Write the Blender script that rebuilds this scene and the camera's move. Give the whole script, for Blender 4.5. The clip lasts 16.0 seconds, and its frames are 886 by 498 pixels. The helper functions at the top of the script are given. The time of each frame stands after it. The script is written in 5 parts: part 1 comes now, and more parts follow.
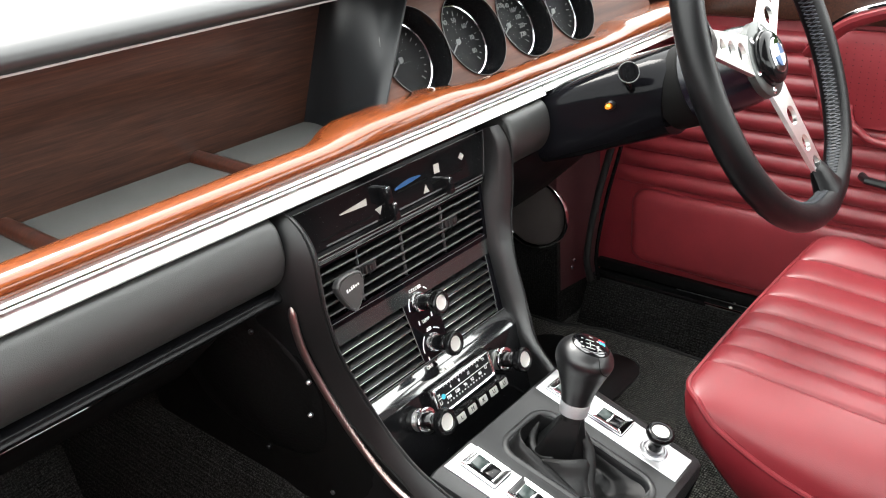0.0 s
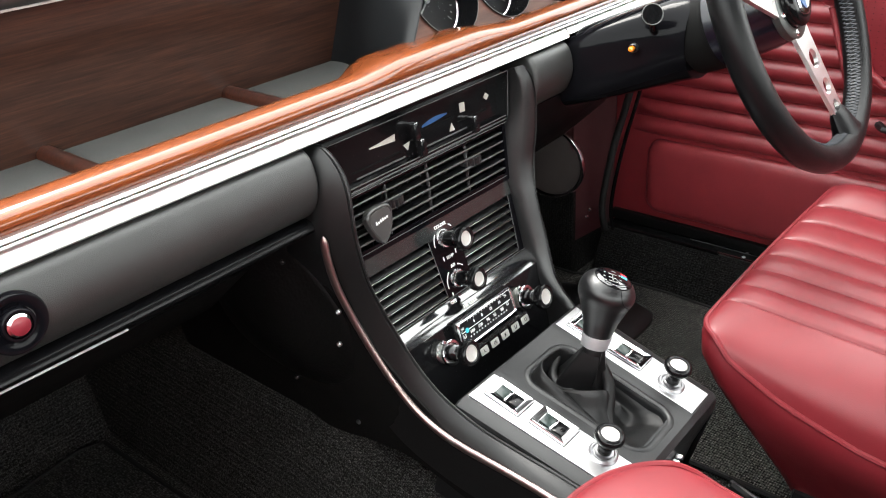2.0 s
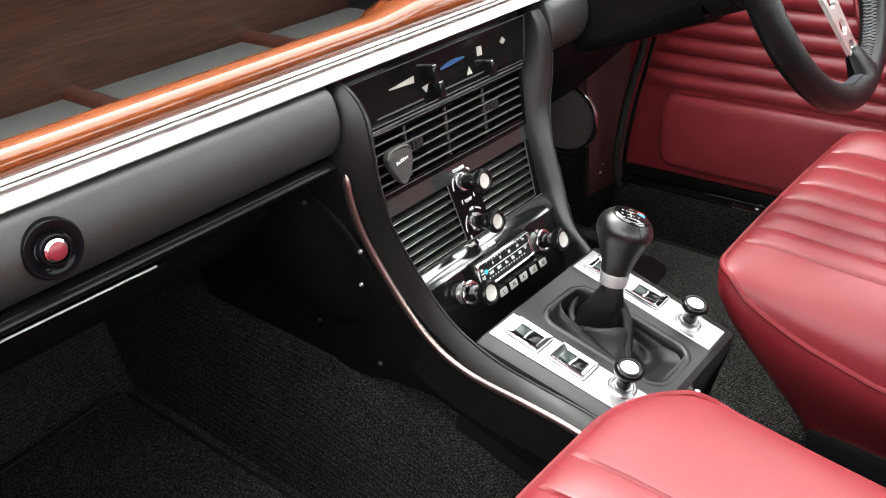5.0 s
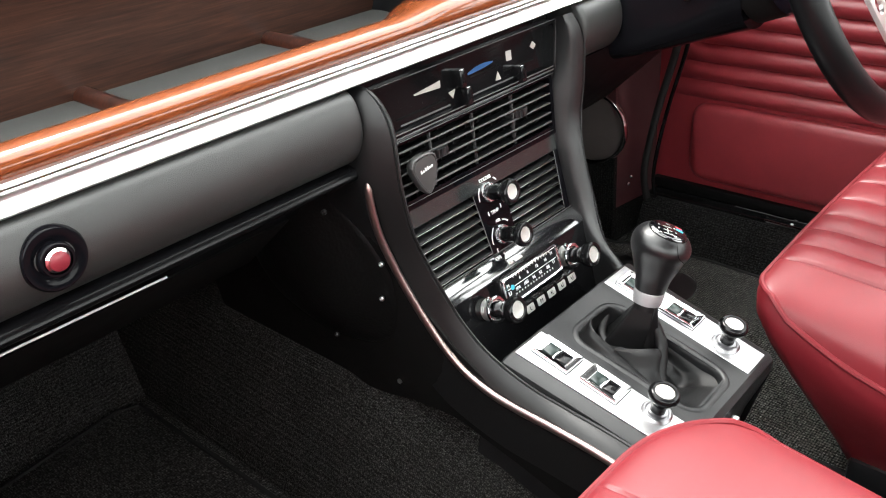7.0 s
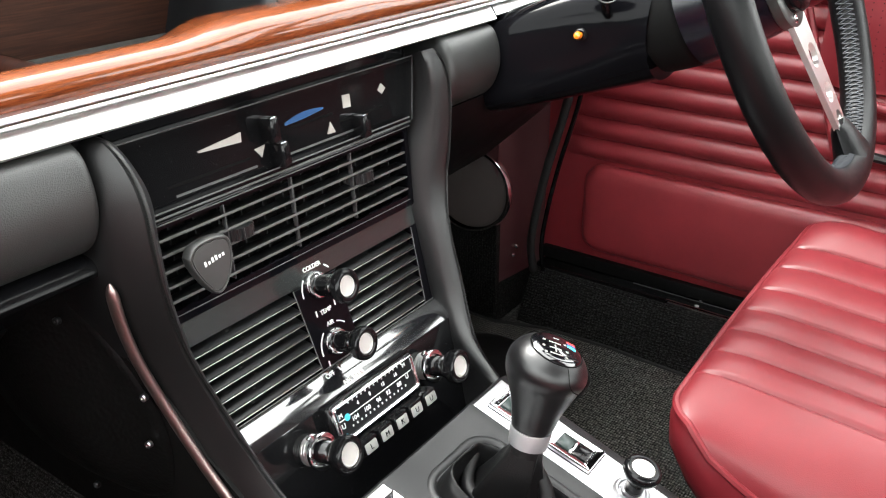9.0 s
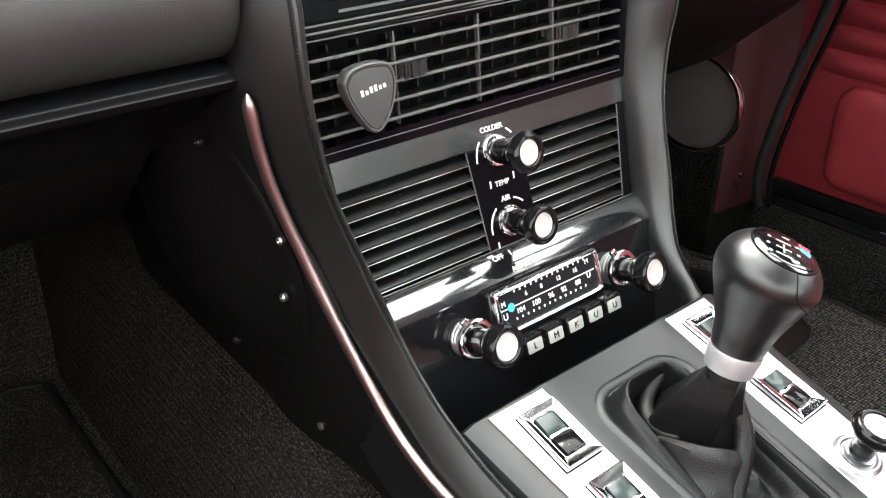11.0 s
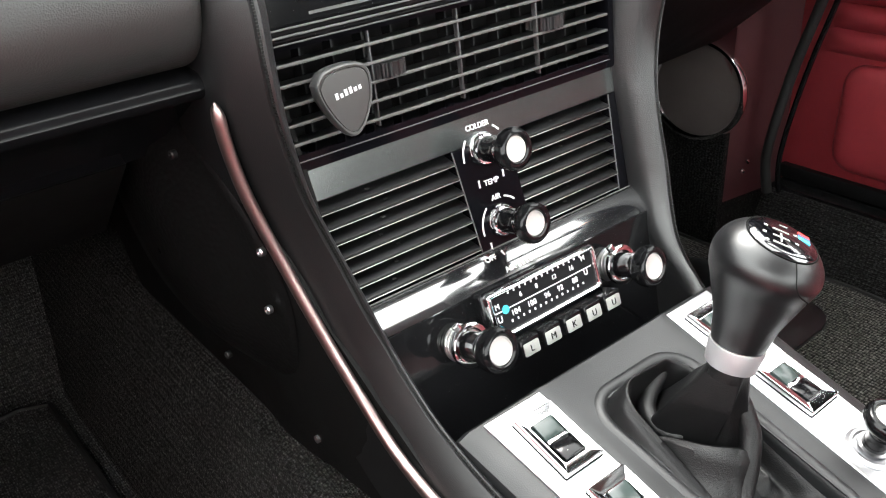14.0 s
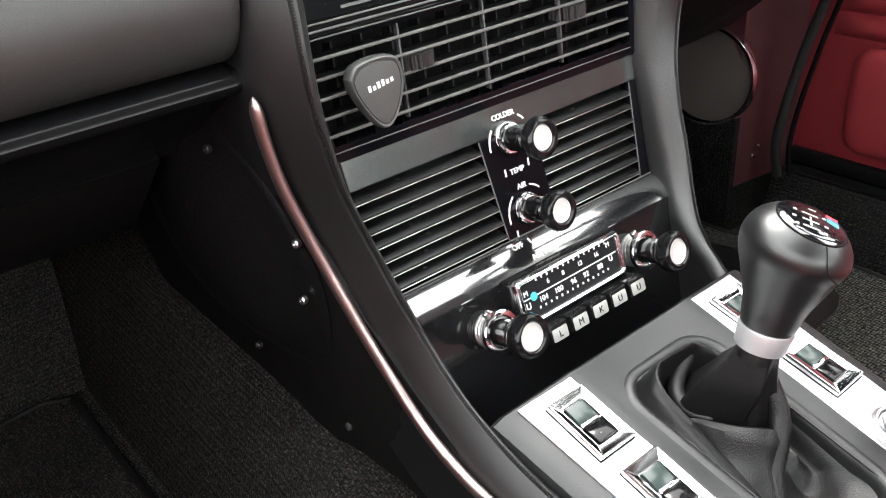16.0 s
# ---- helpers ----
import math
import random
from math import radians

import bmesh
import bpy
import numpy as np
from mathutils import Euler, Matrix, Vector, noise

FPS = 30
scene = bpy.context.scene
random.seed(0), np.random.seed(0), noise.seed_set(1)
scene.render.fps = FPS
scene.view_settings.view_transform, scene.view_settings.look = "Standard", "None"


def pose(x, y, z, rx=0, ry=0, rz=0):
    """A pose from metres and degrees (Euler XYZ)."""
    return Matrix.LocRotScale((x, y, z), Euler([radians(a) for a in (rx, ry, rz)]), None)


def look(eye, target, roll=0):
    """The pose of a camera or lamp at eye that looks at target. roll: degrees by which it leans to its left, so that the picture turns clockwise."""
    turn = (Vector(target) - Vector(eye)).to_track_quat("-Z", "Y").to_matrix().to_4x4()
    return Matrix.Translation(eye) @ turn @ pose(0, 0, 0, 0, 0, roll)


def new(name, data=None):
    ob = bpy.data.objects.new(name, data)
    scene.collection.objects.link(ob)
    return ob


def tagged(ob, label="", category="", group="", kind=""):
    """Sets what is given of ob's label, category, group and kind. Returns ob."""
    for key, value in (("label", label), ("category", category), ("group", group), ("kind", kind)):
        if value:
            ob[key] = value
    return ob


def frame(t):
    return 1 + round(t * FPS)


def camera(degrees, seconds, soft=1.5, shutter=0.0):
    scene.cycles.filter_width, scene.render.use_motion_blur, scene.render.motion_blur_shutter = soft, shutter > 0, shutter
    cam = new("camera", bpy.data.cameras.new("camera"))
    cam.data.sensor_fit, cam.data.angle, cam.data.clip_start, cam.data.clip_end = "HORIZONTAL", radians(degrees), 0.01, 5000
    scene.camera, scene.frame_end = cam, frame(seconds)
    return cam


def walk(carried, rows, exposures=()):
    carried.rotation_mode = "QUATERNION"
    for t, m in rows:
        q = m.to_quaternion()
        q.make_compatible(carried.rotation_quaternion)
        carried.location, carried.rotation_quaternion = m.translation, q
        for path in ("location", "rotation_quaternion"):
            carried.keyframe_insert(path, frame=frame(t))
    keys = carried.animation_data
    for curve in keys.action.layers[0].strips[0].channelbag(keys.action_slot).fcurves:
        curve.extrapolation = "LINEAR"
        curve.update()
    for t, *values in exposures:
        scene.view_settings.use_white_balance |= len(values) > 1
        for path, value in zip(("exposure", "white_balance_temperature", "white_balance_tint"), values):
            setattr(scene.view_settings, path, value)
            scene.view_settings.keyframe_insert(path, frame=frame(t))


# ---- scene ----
cam = camera(54.95, 16.0, 1.1)
PATH = [
    (0, (-0.5587, -0.4348, 0.7718), (-0.1722, -0.0999, 0.5312), -4.01),
    (0.5, (-0.5674, -0.4348, 0.7675), (-0.1840, -0.1006, 0.5208), -3.42),
    (1, (-0.5837, -0.4320, 0.7642), (-0.2031, -0.0991, 0.5118), -2.87),
    (1.5, (-0.5951, -0.4342, 0.7614), (-0.2162, -0.1034, 0.5036), -2.82),
    (2, (-0.5950, -0.4364, 0.7558), (-0.2191, -0.1049, 0.4945), -3.70),
    (2.5, (-0.5919, -0.4336, 0.7526), (-0.2209, -0.1008, 0.4861), -4.57),
    (3, (-0.6006, -0.4284, 0.7472), (-0.2328, -0.0945, 0.4777), -4.74),
    (3.5, (-0.6125, -0.4319, 0.7469), (-0.2444, -0.1001, 0.4751), -4.79),
    (4, (-0.6237, -0.4438, 0.7390), (-0.2539, -0.1164, 0.4643), -4.77),
    (6.5, (-0.6214, -0.4301, 0.7270), (-0.2618, -0.0891, 0.4551), -4.34),
    (7, (-0.5996, -0.4134, 0.7159), (-0.2388, -0.0713, 0.4472), -4.39),
    (7.5, (-0.5253, -0.3892, 0.6803), (-0.1437, -0.0666, 0.4161), -4.63),
    (8, (-0.4588, -0.3638, 0.6397), (-0.0507, -0.0638, 0.3889), -3.22),
    (8.5, (-0.4180, -0.3366, 0.6317), (0.0007, -0.0449, 0.3888), -2.08),
    (9, (-0.3990, -0.3116, 0.6496), (0.0164, -0.0156, 0.4062), -0.12),
    (9.5, (-0.3899, -0.2744, 0.6169), (0.0050, 0.0385, 0.3607), 1.09),
    (10, (-0.3707, -0.2803, 0.5784), (-0.0369, 0.0884, 0.3099), 2.86),
    (12.5, (-0.3199, -0.2799, 0.5557), (-0.0172, 0.1124, 0.2837), -1.74),
    (13, (-0.3173, -0.2837, 0.5533), (-0.0177, 0.1137, 0.2855), -2.45),
    (13.5, (-0.3188, -0.2821, 0.5524), (-0.0184, 0.1139, 0.2831), -2.89),
    (14, (-0.3182, -0.2800, 0.5558), (-0.0165, 0.1120, 0.2822), -3.54),
    (14.5, (-0.3239, -0.2774, 0.5577), (-0.0210, 0.1103, 0.2795), -3.80),
    (15, (-0.3294, -0.2746, 0.5586), (-0.0288, 0.1145, 0.2798), -3.91),
    (15.5, (-0.3320, -0.2749, 0.5612), (-0.0328, 0.1151, 0.2822), -4.19),
    (16, (-0.3352, -0.2741, 0.5605), (-0.0361, 0.1151, 0.2804), -4.48),
]
EXPOSURES = [(0.0, 2.49), (3.0, 2.39), (6.5, 2.57), (9.5, 2.59), (10.5, 2.95), (16.0, 3.01)]
walk(cam, [(t, look(eye, target, roll)) for t, eye, target, roll in PATH], EXPOSURES)

# ---- world, sun ----
world = bpy.data.worlds.new("sky_world")
scene.world = world
world.use_nodes = True
wn = world.node_tree
sky = wn.nodes.new("ShaderNodeTexSky")
sky.sky_type = "NISHITA"
sky.sun_disc = False
sky.sun_elevation, sky.sun_rotation = radians(60), radians(27)
sky.air_density, sky.dust_density = 1.0, 3.0
pale = wn.nodes.new("ShaderNodeHueSaturation")
pale.inputs["Saturation"].default_value = 0.3
wn.links.new(sky.outputs[0], pale.inputs["Color"])
cloud = wn.nodes.new("ShaderNodeMix")
cloud.data_type = "RGBA"
cloud.inputs[0].default_value = 0.6
cloud.inputs[7].default_value = (12.7, 13.1, 12.6, 1)
wn.links.new(pale.outputs[0], cloud.inputs[6])
wn.links.new(cloud.outputs[2], wn.nodes["Background"].inputs[0])
wn.nodes["Background"].inputs[1].default_value = 0.15
sun = new("sun", bpy.data.lights.new("sun", "SUN"))
sun.data.energy, sun.data.angle, sun.data.color = 1.0, radians(20), (1.0, 0.97, 0.92)
sun.matrix_world = look((1.5, 3.0, 6), (0, 0, 0))


# ---- materials ----
def mat(name, color, rough=0.5, metal=0.0, coat=0.0, spec=0.5):
    m = bpy.data.materials.new(name)
    m.use_nodes = True
    b = m.node_tree.nodes["Principled BSDF"]
    b.inputs["Base Color"].default_value = (*color, 1)
    b.inputs["Roughness"].default_value = rough
    b.inputs["Metallic"].default_value = metal
    b.inputs["Coat Weight"].default_value = coat
    b.inputs["Coat Roughness"].default_value = 0.06
    b.inputs["Specular IOR Level"].default_value = spec
    return m


def nodes(m):
    t = m.node_tree
    return t, t.nodes["Principled BSDF"]


def coords(t, scale=(1, 1, 1)):
    c = t.nodes.new("ShaderNodeTexCoord")
    mp = t.nodes.new("ShaderNodeMapping")
    mp.inputs["Scale"].default_value = scale
    t.links.new(c.outputs["Object"], mp.inputs["Vector"])
    return mp.outputs[0]


def noise_tex(t, vec, scale, detail=4.0, rough=0.55):
    n = t.nodes.new("ShaderNodeTexNoise")
    n.inputs["Scale"].default_value = scale
    n.inputs["Detail"].default_value = detail
    n.inputs["Roughness"].default_value = rough
    t.links.new(vec, n.inputs["Vector"])
    return n.outputs["Fac"]


def ramp(t, fac, stops):
    r = t.nodes.new("ShaderNodeValToRGB")
    e = r.color_ramp.elements
    while len(e) < len(stops):
        e.new(0.5)
    for i, (p, c) in enumerate(stops):
        e[i].position = p
        e[i].color = (*c, 1) if len(c) == 3 else c
    t.links.new(fac, r.inputs[0])
    return r.outputs[0]


def span(t, fac, lo, hi):
    r = t.nodes.new("ShaderNodeMapRange")
    r.inputs["To Min"].default_value = lo
    r.inputs["To Max"].default_value = hi
    t.links.new(fac, r.inputs["Value"])
    return r.outputs[0]


def bump(t, b, height, strength, dist=0.001, chain=None):
    n = t.nodes.new("ShaderNodeBump")
    n.inputs["Strength"].default_value = strength
    n.inputs["Distance"].default_value = dist
    t.links.new(height, n.inputs["Height"])
    if chain is not None:
        t.links.new(chain, n.inputs["Normal"])
    t.links.new(n.outputs[0], b.inputs["Normal"])
    return n.outputs[0]


def leather(name, color, rough, grain=900.0, strength=0.25, vary=0.15, spec=0.5):
    """Grained hide: fine pebble, soft creases, uneven tone and gloss."""
    m = mat(name, color, rough, spec=spec)
    t, b = nodes(m)
    v = coords(t)
    big = noise_tex(t, v, 14, 5)
    dark, light = [tuple(c * k for c in color) for k in (1 - vary, 1 + vary)]
    t.links.new(ramp(t, big, [(0.3, dark), (0.7, light)]), b.inputs["Base Color"])
    t.links.new(span(t, noise_tex(t, v, 40, 6), rough - 0.08, rough + 0.1), b.inputs["Roughness"])
    vo = t.nodes.new("ShaderNodeTexVoronoi")
    vo.inputs["Scale"].default_value = grain
    t.links.new(v, vo.inputs["Vector"])
    first = bump(t, b, vo.outputs["Distance"], strength, 0.0004)
    bump(t, b, noise_tex(t, v, 60, 3), 0.015, 0.001, first)
    return m


def wood(name, dark, light, rough, coat, stretch=(2.0, 40.0, 40.0), fine=6.0, relief=0.02):
    m = mat(name, light, rough, coat=coat)
    t, b = nodes(m)
    v = coords(t, stretch)
    grain = noise_tex(t, v, fine, 9, 0.65)
    v2 = coords(t, (stretch[0] * 0.9, stretch[1] * 1.2, stretch[2] * 1.2))
    pores = noise_tex(t, v2, 8, 4, 0.6)
    mix = t.nodes.new("ShaderNodeMix")
    mix.data_type = "RGBA"
    mix.blend_type = "MULTIPLY"
    mix.inputs[0].default_value = 0.55
    mid = tuple((a + c) / 2 for a, c in zip(dark, light))
    t.links.new(ramp(t, grain, [(0.32, dark), (0.5, mid), (0.68, light)]), mix.inputs[6])
    t.links.new(ramp(t, pores, [(0.35, (0.35, 0.3, 0.28)), (0.6, (1, 1, 1))]), mix.inputs[7])
    t.links.new(mix.outputs[2], b.inputs["Base Color"])
    bump(t, b, pores, relief, 0.0003)
    return m


def worn(m, lo, hi, scale=30.0):
    """Uneven gloss: wipe marks and dust."""
    t, b = nodes(m)
    t.links.new(span(t, noise_tex(t, coords(t), scale, 8, 0.65), lo, hi), b.inputs["Roughness"])
    return m


def carpet(name, color, rib, jitter=0.55, gap=0.25):
    m = mat(name, color, 0.95, spec=0.1)
    t, b = nodes(m)
    v = coords(t)
    loops = t.nodes.new("ShaderNodeTexVoronoi")
    loops.inputs["Scale"].default_value = 520
    loops.inputs["Randomness"].default_value = jitter
    t.links.new(coords(t, rib), loops.inputs["Vector"])
    speck = noise_tex(t, v, 420, 3, 0.7)
    stain = noise_tex(t, v, 9, 5)
    mix = t.nodes.new("ShaderNodeMix")
    mix.data_type, mix.blend_type = "RGBA", "MULTIPLY"
    mix.inputs[0].default_value = 1.0
    c = color
    t.links.new(ramp(t, speck, [(0.35, tuple(x * 0.35 for x in c)), (0.55, c), (0.75, tuple(x * 2.4 for x in c))]), mix.inputs[6])
    t.links.new(ramp(t, stain, [(0.3, (0.7, 0.68, 0.66)), (0.7, (1.1, 1.08, 1.05))]), mix.inputs[7])
    gaps = t.nodes.new("ShaderNodeMix")
    gaps.data_type, gaps.blend_type = "RGBA", "MULTIPLY"
    gaps.inputs[0].default_value = 1.0
    t.links.new(mix.outputs[2], gaps.inputs[6])
    t.links.new(ramp(t, loops.outputs["Distance"], [(0.15, (1.25, 1.25, 1.25)), (0.6, (gap, gap, gap))]), gaps.inputs[7])
    wave = t.nodes.new("ShaderNodeTexWave")
    wave.inputs["Scale"].default_value = 125
    wave.inputs["Distortion"].default_value = 2.5
    wave.inputs["Detail"].default_value = 2.0
    wave.inputs["Detail Scale"].default_value = 3.0
    t.links.new(v, wave.inputs["Vector"])
    ribs = t.nodes.new("ShaderNodeMix")
    ribs.data_type, ribs.blend_type = "RGBA", "MULTIPLY"
    ribs.inputs[0].default_value = 1.0
    t.links.new(gaps.outputs[2], ribs.inputs[6])
    t.links.new(ramp(t, wave.outputs["Fac"], [(0.15, (0.72, 0.72, 0.72)), (0.7, (1.1, 1.1, 1.1))]), ribs.inputs[7])
    t.links.new(ribs.outputs[2], b.inputs["Base Color"])
    first = bump(t, b, loops.outputs["Distance"], 1.0, 0.004)
    bump(t, b, speck, 0.7, 0.002, first)
    return m


PADVINYL = leather("dash_vinyl", (0.017, 0.0175, 0.017), 0.42, 1300, 0.4, 0.1, 0.6)
TOPVINYL = worn(mat("top_pad_vinyl", (0.016, 0.016, 0.017), 0.4, spec=0.9), 0.38, 0.43, 8)
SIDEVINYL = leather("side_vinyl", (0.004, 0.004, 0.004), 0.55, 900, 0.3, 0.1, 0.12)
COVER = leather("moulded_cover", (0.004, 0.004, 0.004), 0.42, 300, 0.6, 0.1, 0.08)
KNOBHIDE = leather("knob_leather", (0.004, 0.004, 0.0046), 0.34, 2400, 0.1, 0.1, 0.55)
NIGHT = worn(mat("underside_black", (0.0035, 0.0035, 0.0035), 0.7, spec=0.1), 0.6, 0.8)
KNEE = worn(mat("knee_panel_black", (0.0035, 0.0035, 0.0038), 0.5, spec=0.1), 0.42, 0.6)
DECKVINYL = leather("deck_vinyl", (0.008, 0.0083, 0.009), 0.42, 1800, 0.16, 0.12, 0.42)
BOOT = leather("boot_leather", (0.004, 0.004, 0.0043), 0.40, 1300, 0.4, 0.15, 0.25)
RED = leather("red_leather", (0.135, 0.0092, 0.0138), 0.43, 1200, 0.12, 0.1, 0.4)
REDDOOR = leather("red_door_vinyl", (0.205, 0.0205, 0.027), 0.40, 800, 0.18, 0.1, 0.6)
GLOSS = worn(mat("gloss_black", (0.006, 0.006, 0.007), 0.1, spec=0.2), 0.06, 0.14)
BADGE = worn(mat("badge_lacquer", (0.004, 0.004, 0.005), 0.06, coat=1.0, spec=0.5), 0.04, 0.09)
COLUMN = worn(mat("column_black", (0.003, 0.003, 0.004), 0.12, spec=0.08), 0.07, 0.13)
COLGLOSS = worn(mat("column_lacquer", (0.004, 0.004, 0.005), 0.1, spec=0.06), 0.07, 0.12)
RIMHIDE = leather("rim_leather", (0.0035, 0.0035, 0.004), 0.36, 1600, 0.15, 0.1, 0.22)
CHEEKHIDE = leather("cheek_leather", (0.0095, 0.0095, 0.01), 0.36, 1500, 0.3, 0.12, 0.55)
# Darker copy of the cheek leather, shade put into the outer side's colour.
CHEEKSHADE = leather("cheek_shaded_leather", (0.005, 0.005, 0.0053), 0.42, 2000, 0.14, 0.1, 0.35)
HUB = worn(mat("hub_grey", (0.06, 0.063, 0.06), 0.38, 0.5), 0.28, 0.42)
TRIM = worn(mat("silver_trim", (0.5, 0.5, 0.5), 0.4, 0.3), 0.35, 0.5, 60)
DIALPRINT = mat("dial_print", (0.16, 0.165, 0.16), 0.5)
# Door red with footwell shade put into its colour; also the dark perforation holes.
SHADEDRED = leather("shaded_red_trim", (0.036, 0.0055, 0.0072), 0.6, 700, 0.3)


def dusty(m, base, amount=0.70):
    """Fine pale dust specks over a dark lacquer."""
    t, b = nodes(m)
    f = noise_tex(t, coords(t), 900, 2, 0.5)
    t.links.new(ramp(t, f, [(amount, base), (amount + 0.05, (0.25, 0.25, 0.24))]), b.inputs["Base Color"])
    return m


dusty(GLOSS, (0.005, 0.005, 0.0055), 0.73)
BAND = dusty(worn(mat("lacquered_band", (0.006, 0.006, 0.007), 0.12, coat=1.0, spec=0.8), 0.1, 0.18), (0.006, 0.006, 0.007), 0.75)
BAND.node_tree.nodes["Principled BSDF"].inputs["Coat IOR"].default_value = 1.9
SEMI = dusty(worn(mat("semi_gloss_black", (0.014, 0.014, 0.015), 0.24, spec=0.6), 0.18, 0.3), (0.014, 0.014, 0.015), 0.74)
SEMI.node_tree.nodes["Principled BSDF"].inputs["Coat Weight"].default_value = 0.65
SEMI.node_tree.nodes["Principled BSDF"].inputs["Coat Roughness"].default_value = 0.22
SEMI.node_tree.nodes["Principled BSDF"].inputs["Coat IOR"].default_value = 1.9
SEMI.node_tree.nodes["Principled BSDF"].inputs["Coat Tint"].default_value = (0.86, 1.0, 0.93, 1)
SATIN = worn(mat("satin_black", (0.007, 0.007, 0.0075), 0.35), 0.28, 0.45)
LIPBLACK = worn(mat("lip_black", (0.004, 0.004, 0.0045), 0.22, spec=0.16), 0.18, 0.26)
MATT = worn(mat("matt_black", (0.006, 0.006, 0.0065), 0.55, spec=0.3), 0.5, 0.65)
VOID = mat("recess_black", (0.003, 0.003, 0.003), 0.7, spec=0.08)
CHROME = worn(mat("chrome", (0.85, 0.85, 0.86), 0.08, 1.0), 0.04, 0.12)
ALU = worn(mat("satin_aluminium", (0.82, 0.82, 0.80), 0.32, 1.0), 0.25, 0.4, 80)
PLATE = worn(mat("brushed_plate", (0.6, 0.6, 0.61), 0.36, 0.95), 0.26, 0.45, 60)
WOODRAIL = wood("polished_wood", (0.085, 0.018, 0.0042), (0.255, 0.062, 0.0135), 0.42, 1.0, (22.0, 260.0, 260.0), 4.0, 0.004)
WOODRAIL.node_tree.nodes["Principled BSDF"].inputs["Specular IOR Level"].default_value = 0.12
WOODPEG = wood("red_brown_wood", (0.022, 0.006, 0.0035), (0.07, 0.018, 0.009), 0.35, 0.4)
WOODPANEL = wood("dark_veneer", (0.016, 0.007, 0.005), (0.064, 0.0255, 0.0158), 0.32, 0.3, (4, 80, 80), 4.0)
FASCIA = wood("fascia_brown", (0.05, 0.02, 0.013), (0.10, 0.043, 0.03), 0.5, 0.0, (1, 12, 12), 4.0)
FASCIA.node_tree.nodes["Principled BSDF"].inputs["Specular IOR Level"].default_value = 0.2
TRAY = leather("tray_felt", (0.075, 0.075, 0.072), 0.75, 1500, 0.3, 0.08, 0.2)
CARPET = carpet("charcoal_carpet", (0.125, 0.125, 0.123), (1.0, 0.45, 1.0))
TUNNELCARPET = carpet("tunnel_carpet", (0.082, 0.082, 0.08), (1.15, 0.9, 1.15), 0.6, 0.2)
# Charcoal carpet with the dim driver's footwell put into its colour.
SHADECARPET = carpet("shaded_carpet", (0.035, 0.035, 0.035), (1.0, 0.45, 1.0))
MATCARPET = carpet("mat_carpet", (0.15, 0.148, 0.14), (0.42, 0.62, 0.6), 0.3, 0.1)
RUBBER = mat("black_rubber", (0.01, 0.01, 0.01), 0.7, spec=0.25)
WHITE = mat("white_print", (0.8, 0.8, 0.78), 0.5)
# Upper rocker: its grey-green reflection is put into the base colour.
ROCKERGLINT = worn(mat("rocker_green_reflection", (0.022, 0.032, 0.03), 0.22), 0.16, 0.28)
MARK = mat("cream_print", (0.36, 0.34, 0.31), 0.5)
KEYFACE = worn(mat("key_face", (0.33, 0.33, 0.31), 0.35, 0.2), 0.3, 0.42, 120)
STRIP = worn(mat("satin_strip", (0.62, 0.62, 0.60), 0.38, 1.0), 0.3, 0.45, 80)
KNOBCAP = worn(mat("knob_cap", (0.46, 0.44, 0.42), 0.4, 0.1), 0.25, 0.4, 120)
PADGREY = worn(mat("grey_rubber", (0.04, 0.04, 0.039), 0.4, spec=0.6), 0.34, 0.46)
COLLAR = worn(mat("brushed_collar", (0.42, 0.42, 0.43), 0.5, 0.8), 0.42, 0.55, 90)
RINGGREY = worn(mat("dull_ring", (0.34, 0.34, 0.35), 0.35, 1.0), 0.28, 0.42, 90)
BLUE = mat("blue_print", (0.015, 0.07, 0.19), 0.4)
CYAN = mat("cyan_dot", (0.05, 0.45, 0.6), 0.4)
REDPRINT = mat("red_print", (0.5, 0.02, 0.02), 0.4)
REDCAP = worn(mat("red_button", (0.15, 0.012, 0.02), 0.35, coat=0.1), 0.3, 0.42)
AMBER = mat("amber_lens", (0.85, 0.22, 0.01), 0.15, coat=1.0)
DIAL = mat("dial_black", (0.007, 0.007, 0.008), 0.5, spec=0.15)
# Black boss; the blue it reflects is put into its base colour.
WIPE = worn(mat("boss_blue_reflection", (0.004, 0.0042, 0.008), 0.22, spec=0.4), 0.18, 0.26)
GRILLECLOTH = leather("speaker_cloth", (0.062, 0.052, 0.049), 0.85, 1800, 0.6, 0.1, 0.1)
GREYLEATHER = leather("grey_grip_leather", (0.012, 0.015, 0.021), 0.5, 900, 0.3)
SLAT = worn(mat("slat_grey", (0.034, 0.034, 0.035), 0.45), 0.38, 0.52, 200)
MOULD = worn(mat("dull_chrome", (0.75, 0.74, 0.76), 0.3, 1.0), 0.24, 0.36, 60)
# Strip chrome tinted pink: the red interior's reflection is put into its colour.
REFLECTSTRIP = worn(mat("red_reflection_strip", (0.38, 0.29, 0.275), 0.38, 1.0), 0.33, 0.42, 60)
CHEEKBLACK = worn(mat("cheek_black", (0.006, 0.0065, 0.0075), 0.42, spec=0.3), 0.36, 0.47)
SLATEDGE = worn(mat("slat_edge", (0.07, 0.07, 0.069), 0.5), 0.42, 0.58, 200)
STITCH = mat("thread", (0.003, 0.003, 0.003), 0.8, spec=0.2)
HEDGE = carpet("hedge_green", (0.03, 0.06, 0.015), (0.02, 0.02, 0.02))
ASPHALT = carpet("asphalt", (0.06, 0.058, 0.056), (1, 1, 1))
